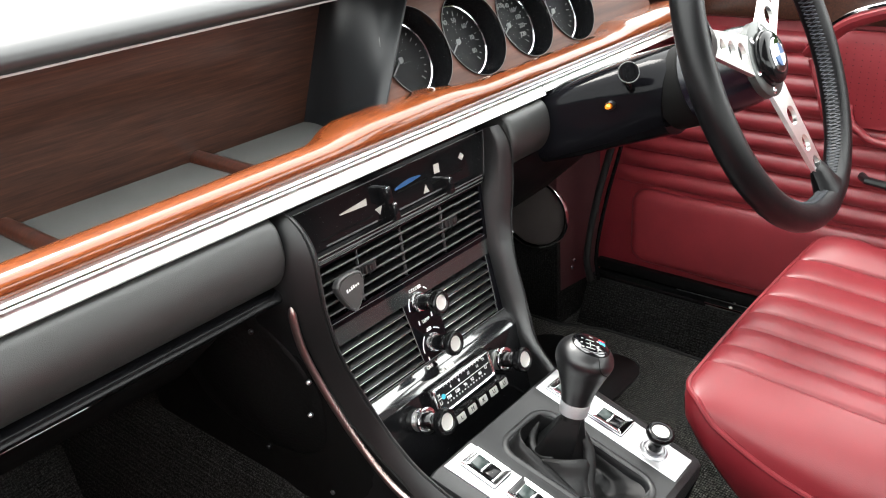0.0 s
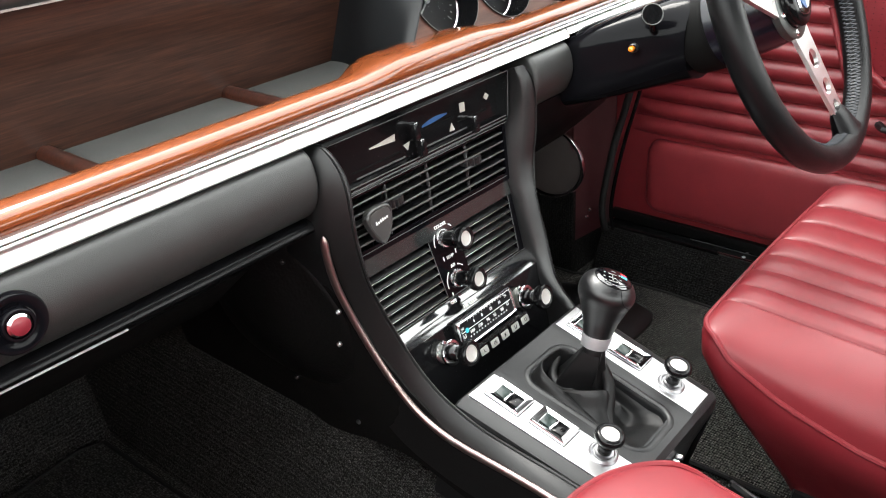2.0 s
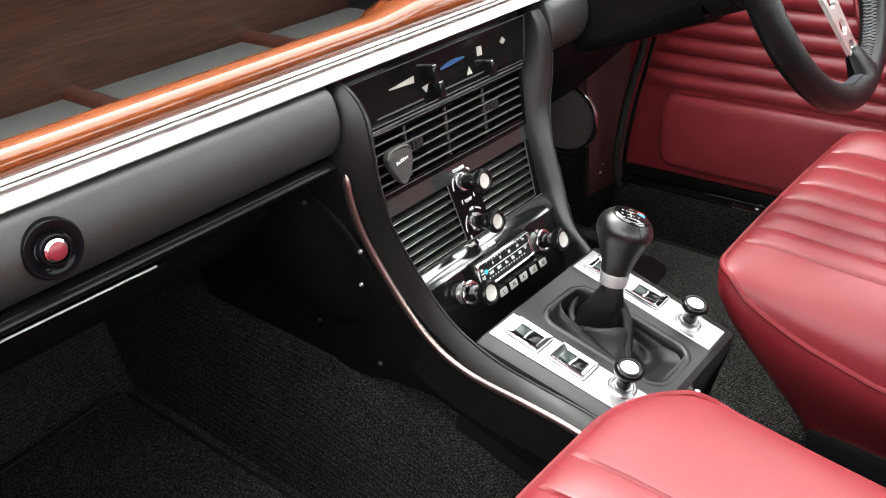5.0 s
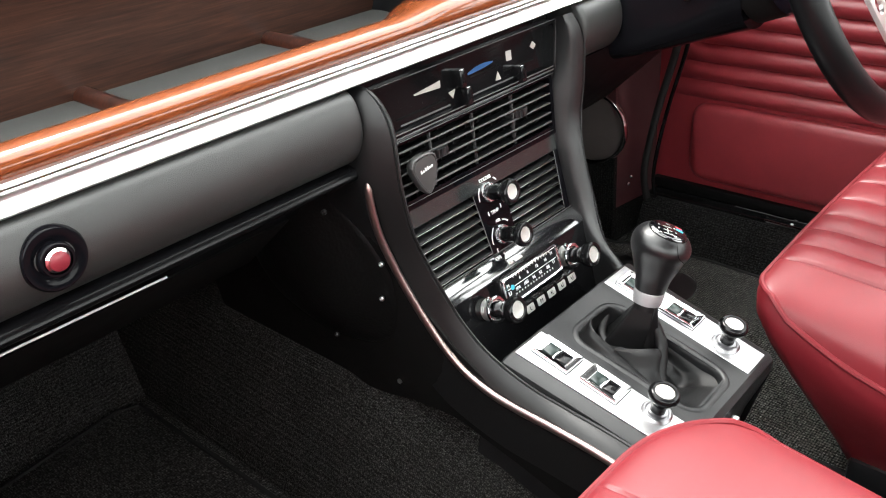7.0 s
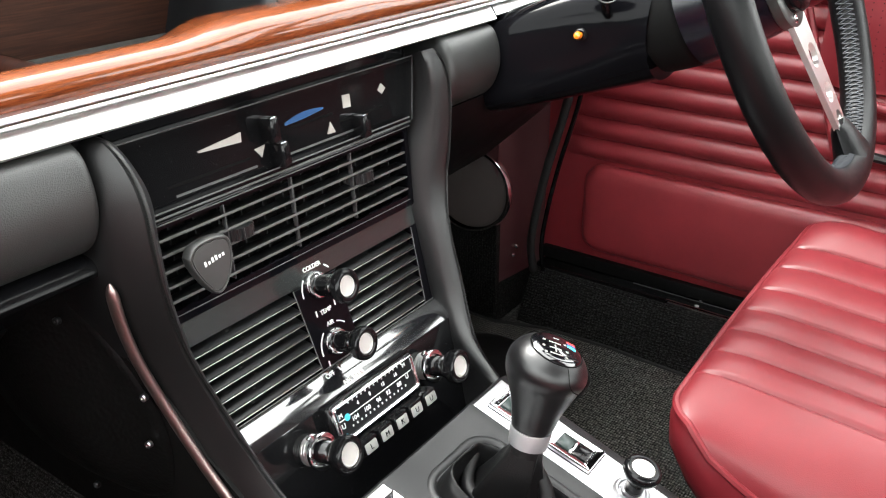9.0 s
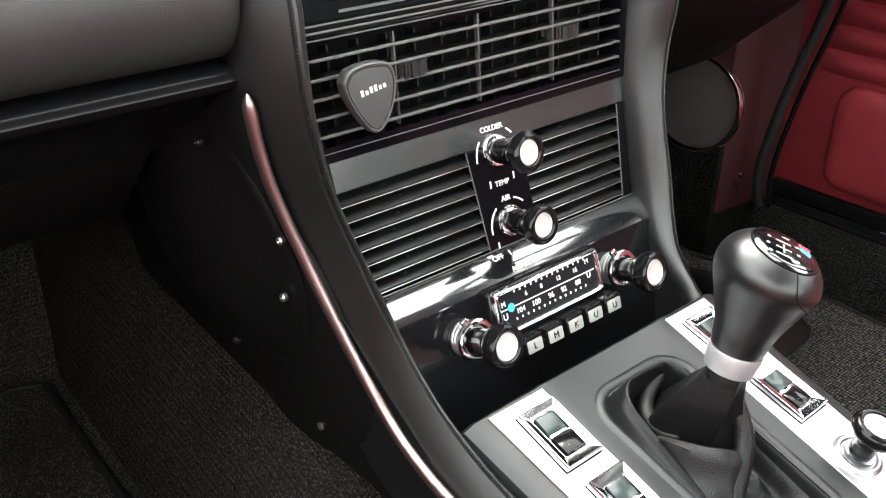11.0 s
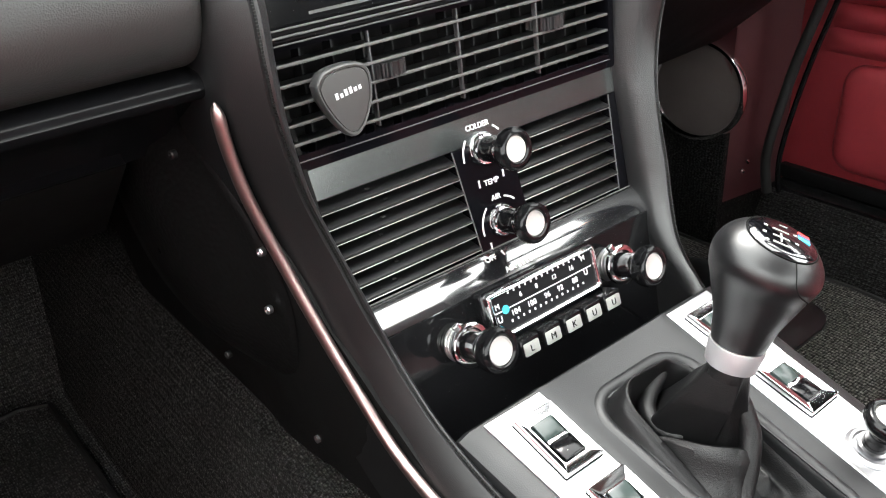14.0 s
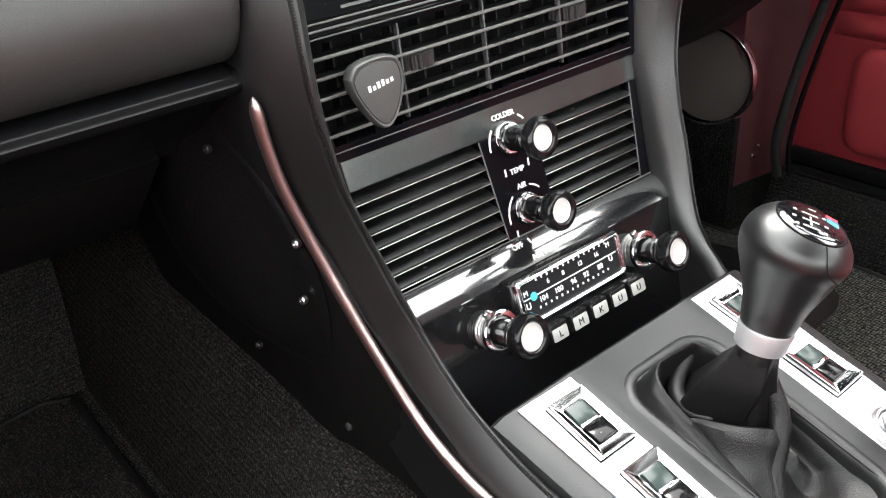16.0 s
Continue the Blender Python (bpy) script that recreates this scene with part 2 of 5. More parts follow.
HEADLINER = leather("headliner", (0.3, 0.29, 0.28), 0.8, 600, 0.2, 0.05)
glass = bpy.data.materials.new("clear_glass")
glass.use_nodes = True
gb = glass.node_tree.nodes["Principled BSDF"]
gb.inputs["Transmission Weight"].default_value = 1.0
gb.inputs["Roughness"].default_value = 0.02
gb.inputs["IOR"].default_value = 1.06

# ---- building helpers: plans are drawn in modules of 94.2 mm, the floor at 1.0 ----
U, FLOOR = 0.0942, 1.0


def metres(p):
    return Vector((p[0] * U, p[1] * U, (p[2] - FLOOR) * U))


def thing(name, base, label, category, group="", kind=""):
    e = new(name)
    e.empty_display_size = 0.02
    e.location = metres(base)
    return tagged(e, label, category, group, kind)


def part(name, bm, material, parent=None, label="", smooth=True, kind="", category="", group="", recalc=True):
    """Links a bmesh drawn in modules as one mesh object under a thing or part."""
    if recalc:
        bmesh.ops.recalc_face_normals(bm, faces=bm.faces)
    base = Vector((0, 0, 0))
    if parent is not None:
        base = Vector(parent.get("base", (0, 0, 0))) if parent.type == "MESH" else parent.location.copy()
    bmesh.ops.transform(bm, matrix=Matrix.Translation(-base) @ Matrix.Translation((0, 0, -FLOOR * U)) @ Matrix.Scale(U, 4), verts=bm.verts)
    if smooth:
        for f in bm.faces:
            f.smooth = True
    me = bpy.data.meshes.new(name)
    bm.to_mesh(me)
    bm.free()
    me.materials.append(material)
    if smooth:
        me.set_sharp_from_angle(angle=radians(38))
    ob = new(name, me)
    if parent is not None:
        ob.parent = parent
        ob["base"] = tuple(base)
    return tagged(ob, label, category, group, kind)


def nb():
    return bmesh.new()


def box(bm, x0, x1, y0, y1, z0, z1, bevel=0.0, m=None, segs=2):
    g = bmesh.ops.create_cube(bm, size=1.0)
    vs = g["verts"]
    bmesh.ops.transform(bm, matrix=Matrix.Translation(((x0 + x1) / 2, (y0 + y1) / 2, (z0 + z1) / 2)) @ Matrix.Diagonal((abs(x1 - x0), abs(y1 - y0), abs(z1 - z0), 1)), verts=vs)
    if bevel:
        es = list({e for v in vs for e in v.link_edges})
        r = bmesh.ops.bevel(bm, geom=es, offset=bevel, segments=segs, profile=0.5, affect="EDGES")
        vs = list({v for f in r["faces"] for v in f.verts} | {v for v in vs if v.is_valid})
    if m is not None:
        bmesh.ops.transform(bm, matrix=m, verts=vs)
    return bm


def loft(bm, rings, closed=True, caps=True, loop=False):
    """Skin between rings of equally many points."""
    vv = [[bm.verts.new(p) for p in r] for r in rings]
    n = len(rings[0])
    pairs = list(zip(vv[:-1], vv[1:])) + ([(vv[-1], vv[0])] if loop else [])
    for a, b in pairs:
        for i in range(n if closed else n - 1):
            j = (i + 1) % n
            bm.faces.new((a[i], a[j], b[j], b[i]))
    if caps and closed and not loop:
        bm.faces.new(vv[0])
        bm.faces.new(vv[-1])
    return bm


def lathe(bm, profile, m, segs=32):
    """Turned body: profile of (radius, height) along the local z."""
    rings = []
    for r, h in profile:
        rings.append([m @ Vector((max(r, 1e-4) * math.cos(a), max(r, 1e-4) * math.sin(a), h)) for a in (2 * math.pi * i / segs for i in range(segs))])
    return loft(bm, rings, caps=False)


def smoothpath(pts, n=6):
    """Catmull-Rom through tuples of any length."""
    out = []
    P = [np.array(p, float) for p in pts]
    P = [2 * P[0] - P[1]] + P + [2 * P[-1] - P[-2]]
    for i in range(1, len(P) - 2):
        for k in range(n):
            t = k / n
            a, b, c, d = P[i - 1], P[i], P[i + 1], P[i + 2]
            out.append(0.5 * (2 * b + (c - a) * t + (2 * a - 5 * b + 4 * c - d) * t * t + (3 * b - a - 3 * c + d) * t ** 3))
    out.append(P[-2])
    return out


def tube(bm, pts, r, segs=10, squash=1.0, taper=None, up=None, loop=False):
    pts = [Vector(p) for p in pts]
    rings = []
    prev = None
    for i, p in enumerate(pts):
        if loop:
            d = pts[(i + 1) % len(pts)] - pts[i - 1]
        else:
            d = pts[min(i + 1, len(pts) - 1)] - pts[max(i - 1, 0)]
        d.normalize()
        ref = Vector(up) if up is not None else (prev if prev is not None else (Vector((0, 0, 1)) if abs(d.z) < 0.9 else Vector((1, 0, 0))))
        s = d.cross(ref).normalized()
        n = s.cross(d).normalized()
        prev = n
        k = r if taper is None else r * taper(i / (len(pts) - 1))
        rings.append([p + k * (math.cos(a) * s + squash * math.sin(a) * n) for a in (2 * math.pi * j / segs for j in range(segs))])
    return loft(bm, rings, loop=loop)


def extrude_x(bm, prof, x0, x1, closed=True, steps=1):
    """A (y, z) section drawn out along x."""
    return loft(bm, [[(x0 + (x1 - x0) * k / steps, y, z) for y, z in prof] for k in range(steps + 1)], closed)


def prism(bm, poly, h0, h1, m, bevel=0.0):
    """A flat (u, v) outline raised from h0 to h1 in the frame m."""
    lo = [bm.verts.new(m @ Vector((u, v, h0))) for u, v in poly]
    hi = [bm.verts.new(m @ Vector((u, v, h1))) for u, v in poly]
    n = len(poly)
    for i in range(n):
        bm.faces.new((lo[i], lo[(i + 1) % n], hi[(i + 1) % n], hi[i]))
    bm.faces.new(lo)
    top = bm.faces.new(hi)
    if bevel:
        bmesh.ops.bevel(bm, geom=list(top.edges), offset=bevel, segments=2, profile=0.5, affect="EDGES")
    return bm


def rrect(u0, u1, v0, v1, r, n=5):
    out = []
    for cx, cy, a0 in ((u1 - r, v1 - r, 0), (u0 + r, v1 - r, 90), (u0 + r, v0 + r, 180), (u1 - r, v0 + r, 270)):
        for k in range(n + 1):
            a = radians(a0 + 90 * k / n)
            out.append((cx + r * math.cos(a), cy + r * math.sin(a)))
    return out


def plane_frame(y, z, lean, x=0.0):
    """Frame on a panel that leans back by lean degrees: u along x, v up the panel, w out of it."""
    a = radians(lean)
    return Matrix(((1, 0, 0, x), (0, math.sin(a), -math.cos(a), y), (0, math.cos(a), math.sin(a), z), (0, 0, 0, 1)))


def axis_frame(p, d, spin=0.0):
    """Frame at p whose z points along d."""
    return Matrix.Translation(p) @ Vector(d).to_track_quat("Z", "Y").to_matrix().to_4x4() @ Matrix.Rotation(spin, 4, "Z")


def ring_frame_prism(bm, outer, inner, h0, h1, m):
    """A flat frame between two outlines of equally many points."""
    rings = [[m @ Vector((u, v, h)) for u, v in o] for o, h in ((outer, h0), (outer, h1), (inner, h1), (inner, h0))]
    return loft(bm, rings, loop=True)


def lettering(s, size, m, material, parent, name="lettering"):
    cu = bpy.data.curves.new(name, "FONT")
    cu.body, cu.size, cu.align_x, cu.align_y = s, size, "CENTER", "CENTER"
    cu.extrude = 0.004
    ob = new(name, cu)
    me = bpy.data.meshes.new_from_object(ob.evaluated_get(bpy.context.evaluated_depsgraph_get()))
    bpy.data.objects.remove(ob)
    bpy.data.curves.remove(cu)
    bm = nb()
    bm.from_mesh(me)
    bpy.data.meshes.remove(me)
    bmesh.ops.transform(bm, matrix=m, verts=bm.verts)
    return part(name, bm, material, parent, smooth=False)


F1, F2, F3, F4 = plane_frame(1.05, 6.05, 8), plane_frame(0.91, 5.05, 5), plane_frame(0.70, 4.2, 15.6), plane_frame(0.5, 4.06, 20)
DECKTILT = math.degrees(math.atan(0.262))
FD = Matrix.Translation((0, -0.15, 3.73)) @ Matrix.Rotation(radians(DECKTILT), 4, "X")

# ---- setting ----
ground = nb()
s_ = 4000.0
ground.faces.new([ground.verts.new(p) for p in ((-s_, -s_, -2.4), (s_, -s_, -2.4), (s_, s_, -2.4), (-s_, s_, -2.4))])
part("ground", ground, ASPHALT, None, "grey asphalt ground under the car", False, "structure", "ground")

bm = nb()
ring = []
for k in range(96):
    a = 2 * math.pi * k / 96
    r = 95 + 6 * noise.noise((math.cos(a) * 3, math.sin(a) * 3, 0))
    h = 24 + 9 * noise.noise((math.cos(a) * 5, math.sin(a) * 5, 2.0)) + 4 * noise.noise((math.cos(a) * 17, math.sin(a) * 17, 5.0))
    h = h * (0.45 if math.sin(a) < -0.5 else 1.0)
    h += 46 * max(0.0, math.sin(a)) ** 1.5
    ring.append((r * math.cos(a), r * math.sin(a), h))
loft(bm, [[(x, y, -2.5) for x, y, h in ring], [(x * 0.97, y * 0.97, h * 0.5) for x, y, h in ring], [(x, y, h) for x, y, h in ring]], caps=False)
part("backdrop", bm, HEDGE, None, "dark green trees round the parking place", True, "structure", "trees")
bm = nb()
box(bm, -7.0, 7.0, -16, 6.1, 0.6, FLOOR)
part("floor", bm, CARPET, None, "charcoal loop carpet on the car floor", False, "structure", "floor")
bm = nb()
loft(bm, [[(x, 5.9, 1.0), (x, 8.3, 2.9), (x, 8.9, 7.6), (x, 9.2, 7.6), (x, 9.2, 0.2), (x, 5.9, 0.2)] for x in (-7, 7)])
part("wall_front", bm, CARPET, None, "carpeted sloping toe board and firewall", False, "structure", "firewall")
bm = nb()
sec = [(-2.12, 0.95), (-2.0, 1.3), (-1.76, 2.1), (-1.5, 2.75), (-1.0, 3.05), (1.0, 3.05), (1.5, 2.75), (1.76, 2.1), (2.0, 1.3), (2.12, 0.95)]
loft(bm, [[(x, 8.0, z) for x, z in sec], [(x, 2.0, z * 0.98) for x, z in sec], [(x, 0.0, 0.95 + (z - 0.95) * 0.7) for x, z in sec], [(x * 0.9, -1.5, 0.95 + (z - 0.95) * 0.42) for x, z in sec], [(x * 0.9, -16, 0.95 + (z - 0.95) * 0.4) for x, z in sec]])
part("transmission_tunnel", bm, TUNNELCARPET, None, "carpeted transmission tunnel between the footwells", True, "structure", "tunnel")
bm = nb()
loft(bm, [[(x, -3.2, 11.6), (x, -13.6, 11.7), (x, -14.6, 11.2), (x, -14.7, 11.5), (x, -13.7, 12.0), (x, -3.2, 11.9)] for x in (-6.2, 6.2)])
part("ceiling", bm, HEADLINER, None, "pale headliner under the roof", True, "structure", "ceiling")
# Unseen rear wall, black so that the gloss panels reflect an unlit rear.
bm = nb()
loft(bm, [[(x, -15.6, 6.4), (x, -16, 6.2), (x, -16, 0.2), (x, -16.3, 0.2), (x, -16.4, 6.5)] for x in (-7, 7)])
part("wall_rear", bm, MATT, None, "unseen black bulkhead under the rear window, darkens reflections", True, "structure", "bulkhead")
for sx in (-1, 1):
    bm = nb()
    loft(bm, [[(sx * 6.9, -16.2, 7.9), (sx * 7.2, -16.2, 7.9), (sx * 7.2, -13.0, 7.9), (sx * 6.9, -13.0, 7.9)], [(sx * 6.1, -14.6, 11.6), (sx * 6.4, -14.6, 11.6), (sx * 6.4, -12.6, 11.9), (sx * 6.1, -12.6, 11.6)]])
    part("wall_rear_pillar", bm, HEADLINER, None, "pale trimmed rear roof pillar", True, "structure", "roof pillar")
# passenger side: sill, plain door panel and rear quarter
for sx, y1 in ((-1, -9.5), (1, -9.5)):
    # Unseen rear sides, also black to keep the reflections dark.
    bm = nb()
    box(bm, sx * 6.9, sx * 7.3, -16.3, y1, 0.2, 8.0, 0.1)
    part("wall_rear_quarter", bm, MATT, None, "unseen black rear quarter panel, darkens reflections", True, "structure", "side panel")
bm = nb()
box(bm, -7.4, -6.7, -9.6, 8.8, -1.0, 1.7, 0.15)
part("sill_passenger", bm, SATIN, None, "black door sill of the passenger side", True, "structure", "door sill")
# Closed door, unseen; keeps low side light out and reddens reflections.
bm = nb()
box(bm, -7.4, -7.0, -2.4, 3.2, 1.7, 6.8, 0.1)
box(bm, -7.4, -7.0, -9.6, -2.4, 1.7, 6.7, 0.1)
part("wall_passenger_door", bm, REDDOOR, None, "unseen red passenger door, shuts out low side light", True, "structure", "car door")
bm = nb()
box(bm, -7.3, -7.0, 3.2, 9.0, 0.5, 7.2, 0.1)
part("wall_front_quarter", bm, SATIN, None, "dark front quarter panel beside the footwell", True, "structure", "side panel")

sill = thing("sill_driver", (6.7, 0, 1.0), "carpeted door sill with a black kick plate", "door sill", kind="structure")
bm = nb()
sec = smoothpath([(6.08, 1.0), (6.16, 1.14), (6.36, 1.5), (6.5, 1.74), (6.6, 1.79), (6.95, 1.79)], 4)
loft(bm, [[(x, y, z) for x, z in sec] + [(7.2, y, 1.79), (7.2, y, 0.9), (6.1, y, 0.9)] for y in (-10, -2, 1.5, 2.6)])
part("sill_side", bm, SHADECARPET, sill)
bm = nb()
box(bm, 6.56, 6.94, -6, 2.55, 1.785, 1.83, 0.015)
part("kick_plate", bm, GLOSS, sill, "gloss black plate")
bm = nb()
box(bm, 6.545, 6.563, -6, 0.35, 1.80, 1.838, 0.006)
part("plate_edge", bm, CHROME, sill, "bright metal edge")
# Chrome strip added where the kick plate shows a white reflection.
bm = nb()
box(bm, 6.60, 6.70, -6, 0.40, 1.828, 1.836, 0.003)
part("plate_reflection", bm, CHROME, sill, "chrome strip for the white reflection on the plate")
bm = nb()
box(bm, 6.80, 6.815, -6, 1.0, 1.83, 1.837, 0.003)
part("plate_bead", bm, SLATEDGE, sill, "fine raised bead")
for x, y in ((6.66, -0.05), (6.88, -0.04), (6.66, -0.75), (6.66, -3.4)):
    bm = nb()
    lathe(bm, [(0.032, 0), (0.032, 0.012), (0.02, 0.02), (0.0, 0.016)], Matrix.Translation((x, y, 1.83)), 10)
    part("screw", bm, MOULD, sill)

# ---- driver's door ----
door = thing("door_1", (6.9, -2, 1.9), "red leather door panel with horizontal pleats", "car door", kind="structure")
bm = nb()
box(bm, 6.95, 7.4, -10, 2.98, 1.5, 7.1, 0.06)
part("door_skin", bm, REDDOOR, door)
zs = [3.62 + 0.315 * i for i in range(10)]
for i in range(9):
    bm = nb()
    sec = []
    for k in range(9):
        a = math.pi * k / 8
        sec.append((6.955 - 0.125 * math.sin(a) ** 0.62, zs[i] + 0.315 * k / 8))
    rings = []
    y0 = 2.3 - 0.12 * i * 0.5
    for y in [y0 - 0.001, y0 - 0.1, y0 - 0.25, y0 - 0.45] + [y0 - 0.45 - 0.6 * q for q in range(1, 17)]:
        k = math.sin(math.pi / 2 * min(1.0, 0.08 + (y0 - y) / 0.45))
        rings.append([(6.955 - (6.955 - x) * k, y, z) for x, z in sec])
    loft(bm, rings, closed=False, caps=False)
    part("pleat", bm, REDDOOR, door, recalc=False)
bm = nb()
M = Matrix(((0, 0, -1, 6.95), (-1, 0, 0, 0), (0, 1, 0, 0), (0, 0, 0, 1)))
loft(bm, [[M @ Vector((u, v, h)) for u, v in rrect(-1.97 + o, 9.5 - o, 2.15 + o, 3.56 - o, 0.3 - o * 0.7, 10)] for o, h in ((0, 0), (0.0, 0.03), (0.015, 0.075), (0.045, 0.115), (0.09, 0.142), (0.15, 0.157), (0.24, 0.163))])
part("lower_panel", bm, REDDOOR, door, "smooth padded lower panel")
bm = nb()
box(bm, 6.84, 6.96, -10, 2.62, 1.83, 2.03, 0.03)
part("door_foot", bm, NIGHT, door, "black rubber foot of the door")
bm = nb()
prism(bm, rrect(1.05, 9.5, 5.2, 6.55, 0.3), 0.05, 0.16, M, 0.04)
part("perforated_panel", bm, REDDOOR, door, "perforated red panel")
bm = nb()
dots = []
for i in range(20):
    for j in range(14):
        dots.append((1.3 + 0.11 * i, 5.35 + 0.08 * j))
for u, v in dots:
    c = M @ Vector((u, v, 0.162))
    lo = [bm.verts.new(c + Vector((0, 0.009 * math.cos(a), 0.009 * math.sin(a)))) for a in (k * math.pi / 2 for k in range(4))]
    bm.faces.new(lo)
part("perforation", bm, SHADEDRED, door, smooth=False, kind="stuff")
bm = nb()
tube(bm, smoothpath([(6.78, -1.42, 5.5), (6.70, -1.5, 5.3), (6.66, -1.65, 5.18), (6.64, -2.0, 5.05), (6.64, -3.5, 4.95)], 8), 0.06, 10)
part("pocket_edge", bm, REDDOOR, door, "rolled red edge")
bm = nb()
tube(bm, [(6.84, -0.82, 6.1), (6.82, -1.25, 4.88), (6.82, -1.42, 4.4)], 0.045, 8)
part("panel_edge", bm, REDDOOR, door, "rolled red edge")
bm = nb()
tube(bm, smoothpath([(6.7, -0.85, 6.22), (6.5, -1.05, 6.42), (6.4, -1.45, 6.75), (6.4, -2.2, 7.0)], 6), 0.13, 10, 0.6)
pull = part("door_pull", bm, REDDOOR, door, "red leather pull")
bm = nb()
tube(bm, smoothpath([(6.68, -0.83, 6.32), (6.47, -1.03, 6.52), (6.37, -1.43, 6.85), (6.37, -2.2, 7.1)], 6), 0.075, 8, 0.5)
part("pull_trim", bm, CHROME, pull, "bright metal top")
bm = nb()
tube(bm, [(6.75, -1.75, 4.5), (6.6, -1.85, 4.5), (6.55, -2.3, 4.47)], 0.06, 8)
part("door_handle", bm, SATIN, door, "black release handle")
bm = nb()
box(bm, 6.7, 7.3, -10, 2.2, 6.62, 7.25, 0.12)
part("door_cap", bm, WOODPANEL, door, "dark wood cap")
bm = nb()
tube(bm, smoothpath([(6.2, 1.80, 5.8), (6.2, 2.0, 4.62), (6.2, 2.24, 3.68), (6.2, 2.4, 2.9), (6.22, 2.48, 2.3), (6.28, 2.44, 1.84)], 8), 0.065, 10)
part("door_seal", bm, RUBBER, door, "black rubber seal")
bm = nb()
tube(bm, smoothpath([(6.3, 1.66, 5.8), (6.3, 1.87, 4.62), (6.3, 2.11, 3.68), (6.3, 2.27, 2.9), (6.32, 2.35, 2.3), (6.38, 2.33, 1.84)], 8), 0.035, 8)
part("seal_lip", bm, GLOSS, door, "shiny black seal lip")

# Kick panel is drawn in the darkened red, for the shade under the dash.
kick = thing("wall_kick_panel", (5.9, 3, 1.0), "red kick panel beside the footwell, darkened as in shade", "kick panel", kind="structure")
bm = nb()
loft(bm, [[(5.75, y, 2.7), (5.75, y, 6.2), (7.3, y, 6.2), (7.3, y, 2.7)] for y in (8.8, 2.82)])
part("panel", bm, SHADEDRED, kick)
bm = nb()
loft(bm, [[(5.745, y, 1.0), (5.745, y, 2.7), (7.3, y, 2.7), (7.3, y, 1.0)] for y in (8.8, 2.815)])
part("carpet_lining", bm, SHADECARPET, kick, "charcoal carpet below the trim", smooth=False)
bm = nb()
loft(bm, [[(5.75, 2.83, z), (6.3, 2.75, z), (7.0, 2.65, z), (7.0, 2.9, z)] for z in (1.7, 6.2)])
part("panel_return", bm, SHADEDRED, kick)
for x, z in ((6.22, 2.2), (6.13, 2.09)):
    bm = nb()
    lathe(bm, [(0.03, -0.04), (0.03, 0.012), (0.0, 0.02)], axis_frame((x, 2.74, z), (-0.2, -1, 0.3)), 10)
    part("bolt", bm, CHROME, kick, "small bright bolt")

spk = thing("loudspeaker", (5.74, 3.5, 3.1), "round footwell loudspeaker with a chrome ring", "loudspeaker")
MS = axis_frame((5.74, 3.27, 3.2), (-1, -0.12, 0.05))
bm = nb()
lathe(bm, [(0.67, 0), (0.67, 0.04), (0.645, 0.085), (0.61, 0.09), (0.575, 0.06), (0.565, 0.02), (0.565, 0)], MS, 48)
part("ring", bm, CHROME, spk, "thin chrome ring")
bm = nb()
lathe(bm, [(0.58, 0.0), (0.57, 0.05), (0.4, 0.075), (0.0, 0.085)], MS, 40)
part("grille", bm, GRILLECLOTH, spk, "dark grey cloth")

# driver's floor mat and heel pad
mat1 = thing("floor_mat", (3.9, 0.5, 1.0), "charcoal ribbed floor mat with a bound edge", "floor mat")


def mat_edge(q, z=1.07, r=0.04):
    b = nb()
    tube(b, [(x, y, z) for x, y in q], r, 6, loop=True)
    return b


MQ = [(2.25, -4.5), (2.25, 4.6), (2.5, 4.9), (5.35, 4.9), (5.68, 4.6), (5.72, 2.75), (5.98, 2.0), (6.03, 1.0), (5.98, 0.0), (5.95, -4.5)]
bm = nb()
prism(bm, MQ, 1.0, 1.08, Matrix.Identity(4))
part("carpet_pad", bm, MATCARPET, mat1, smooth=False)
part("bound_edge", mat_edge(MQ), RUBBER, mat1)
bm = nb()
prism(bm, rrect(3.8, 5.35, 0.75, 2.9, 0.45), 1.08, 1.12, Matrix.Identity(4), 0.015)
part("heel_pad", bm, SATIN, mat1, "shiny black heel pad")
mat2 = thing("floor_mat", (-3.8, 3, 1.0), "charcoal floor mat with a black bound edge", "floor mat")
MQ2 = [(-5.9, -1.0), (-5.9, 5.2), (-5.6, 5.5), (-2.6, 5.85), (-2.3, 5.7), (-2.2, -1.0)]
bm = nb()
prism(bm, MQ2, 1.0, 1.08, Matrix.Identity(4))
part("carpet_pad", bm, CARPET, mat2, smooth=False)
part("bound_edge", mat_edge(MQ2), RUBBER, mat2)

# ---- dashboard ----
dash = thing("dashboard", (0, 2.5, 6.0), "dashboard with polished wood rail and black padding", "dashboard")
DX0, DX1 = -7.0, 6.4


def rail_sec(x):
    """The rail's (y, z) section; it swells over the radio and at the far end."""
    def step(a, b):
        t = min(1, max(0, (x - a) / (b - a)))
        return t * t * (3 - 2 * t)
    h = step(-1.05, -0.3) * (1 - step(0.8, 1.6)) + step(4.3, 4.9)
    d, up = 0.3 * h, 0.065 * h
    raw = [(0.925, 6.666), (0.90, 6.72), (0.93, 6.785 + up * 0.5), (1.02, 6.82 + up * 0.8), (1.15, 6.815 + up), (1.29 + d * 0.7, 6.765 + up), (1.37 + d, 6.70 + up * 0.5), (1.39 + d, 6.64), (1.37 + d, 6.55), (1.0, 6.55), (0.94, 6.60)]
    return raw


bm = nb()
xs = [DX0 + (DX1 - DX0) * k / 110 for k in range(111)]
rings = []
for x in xs:
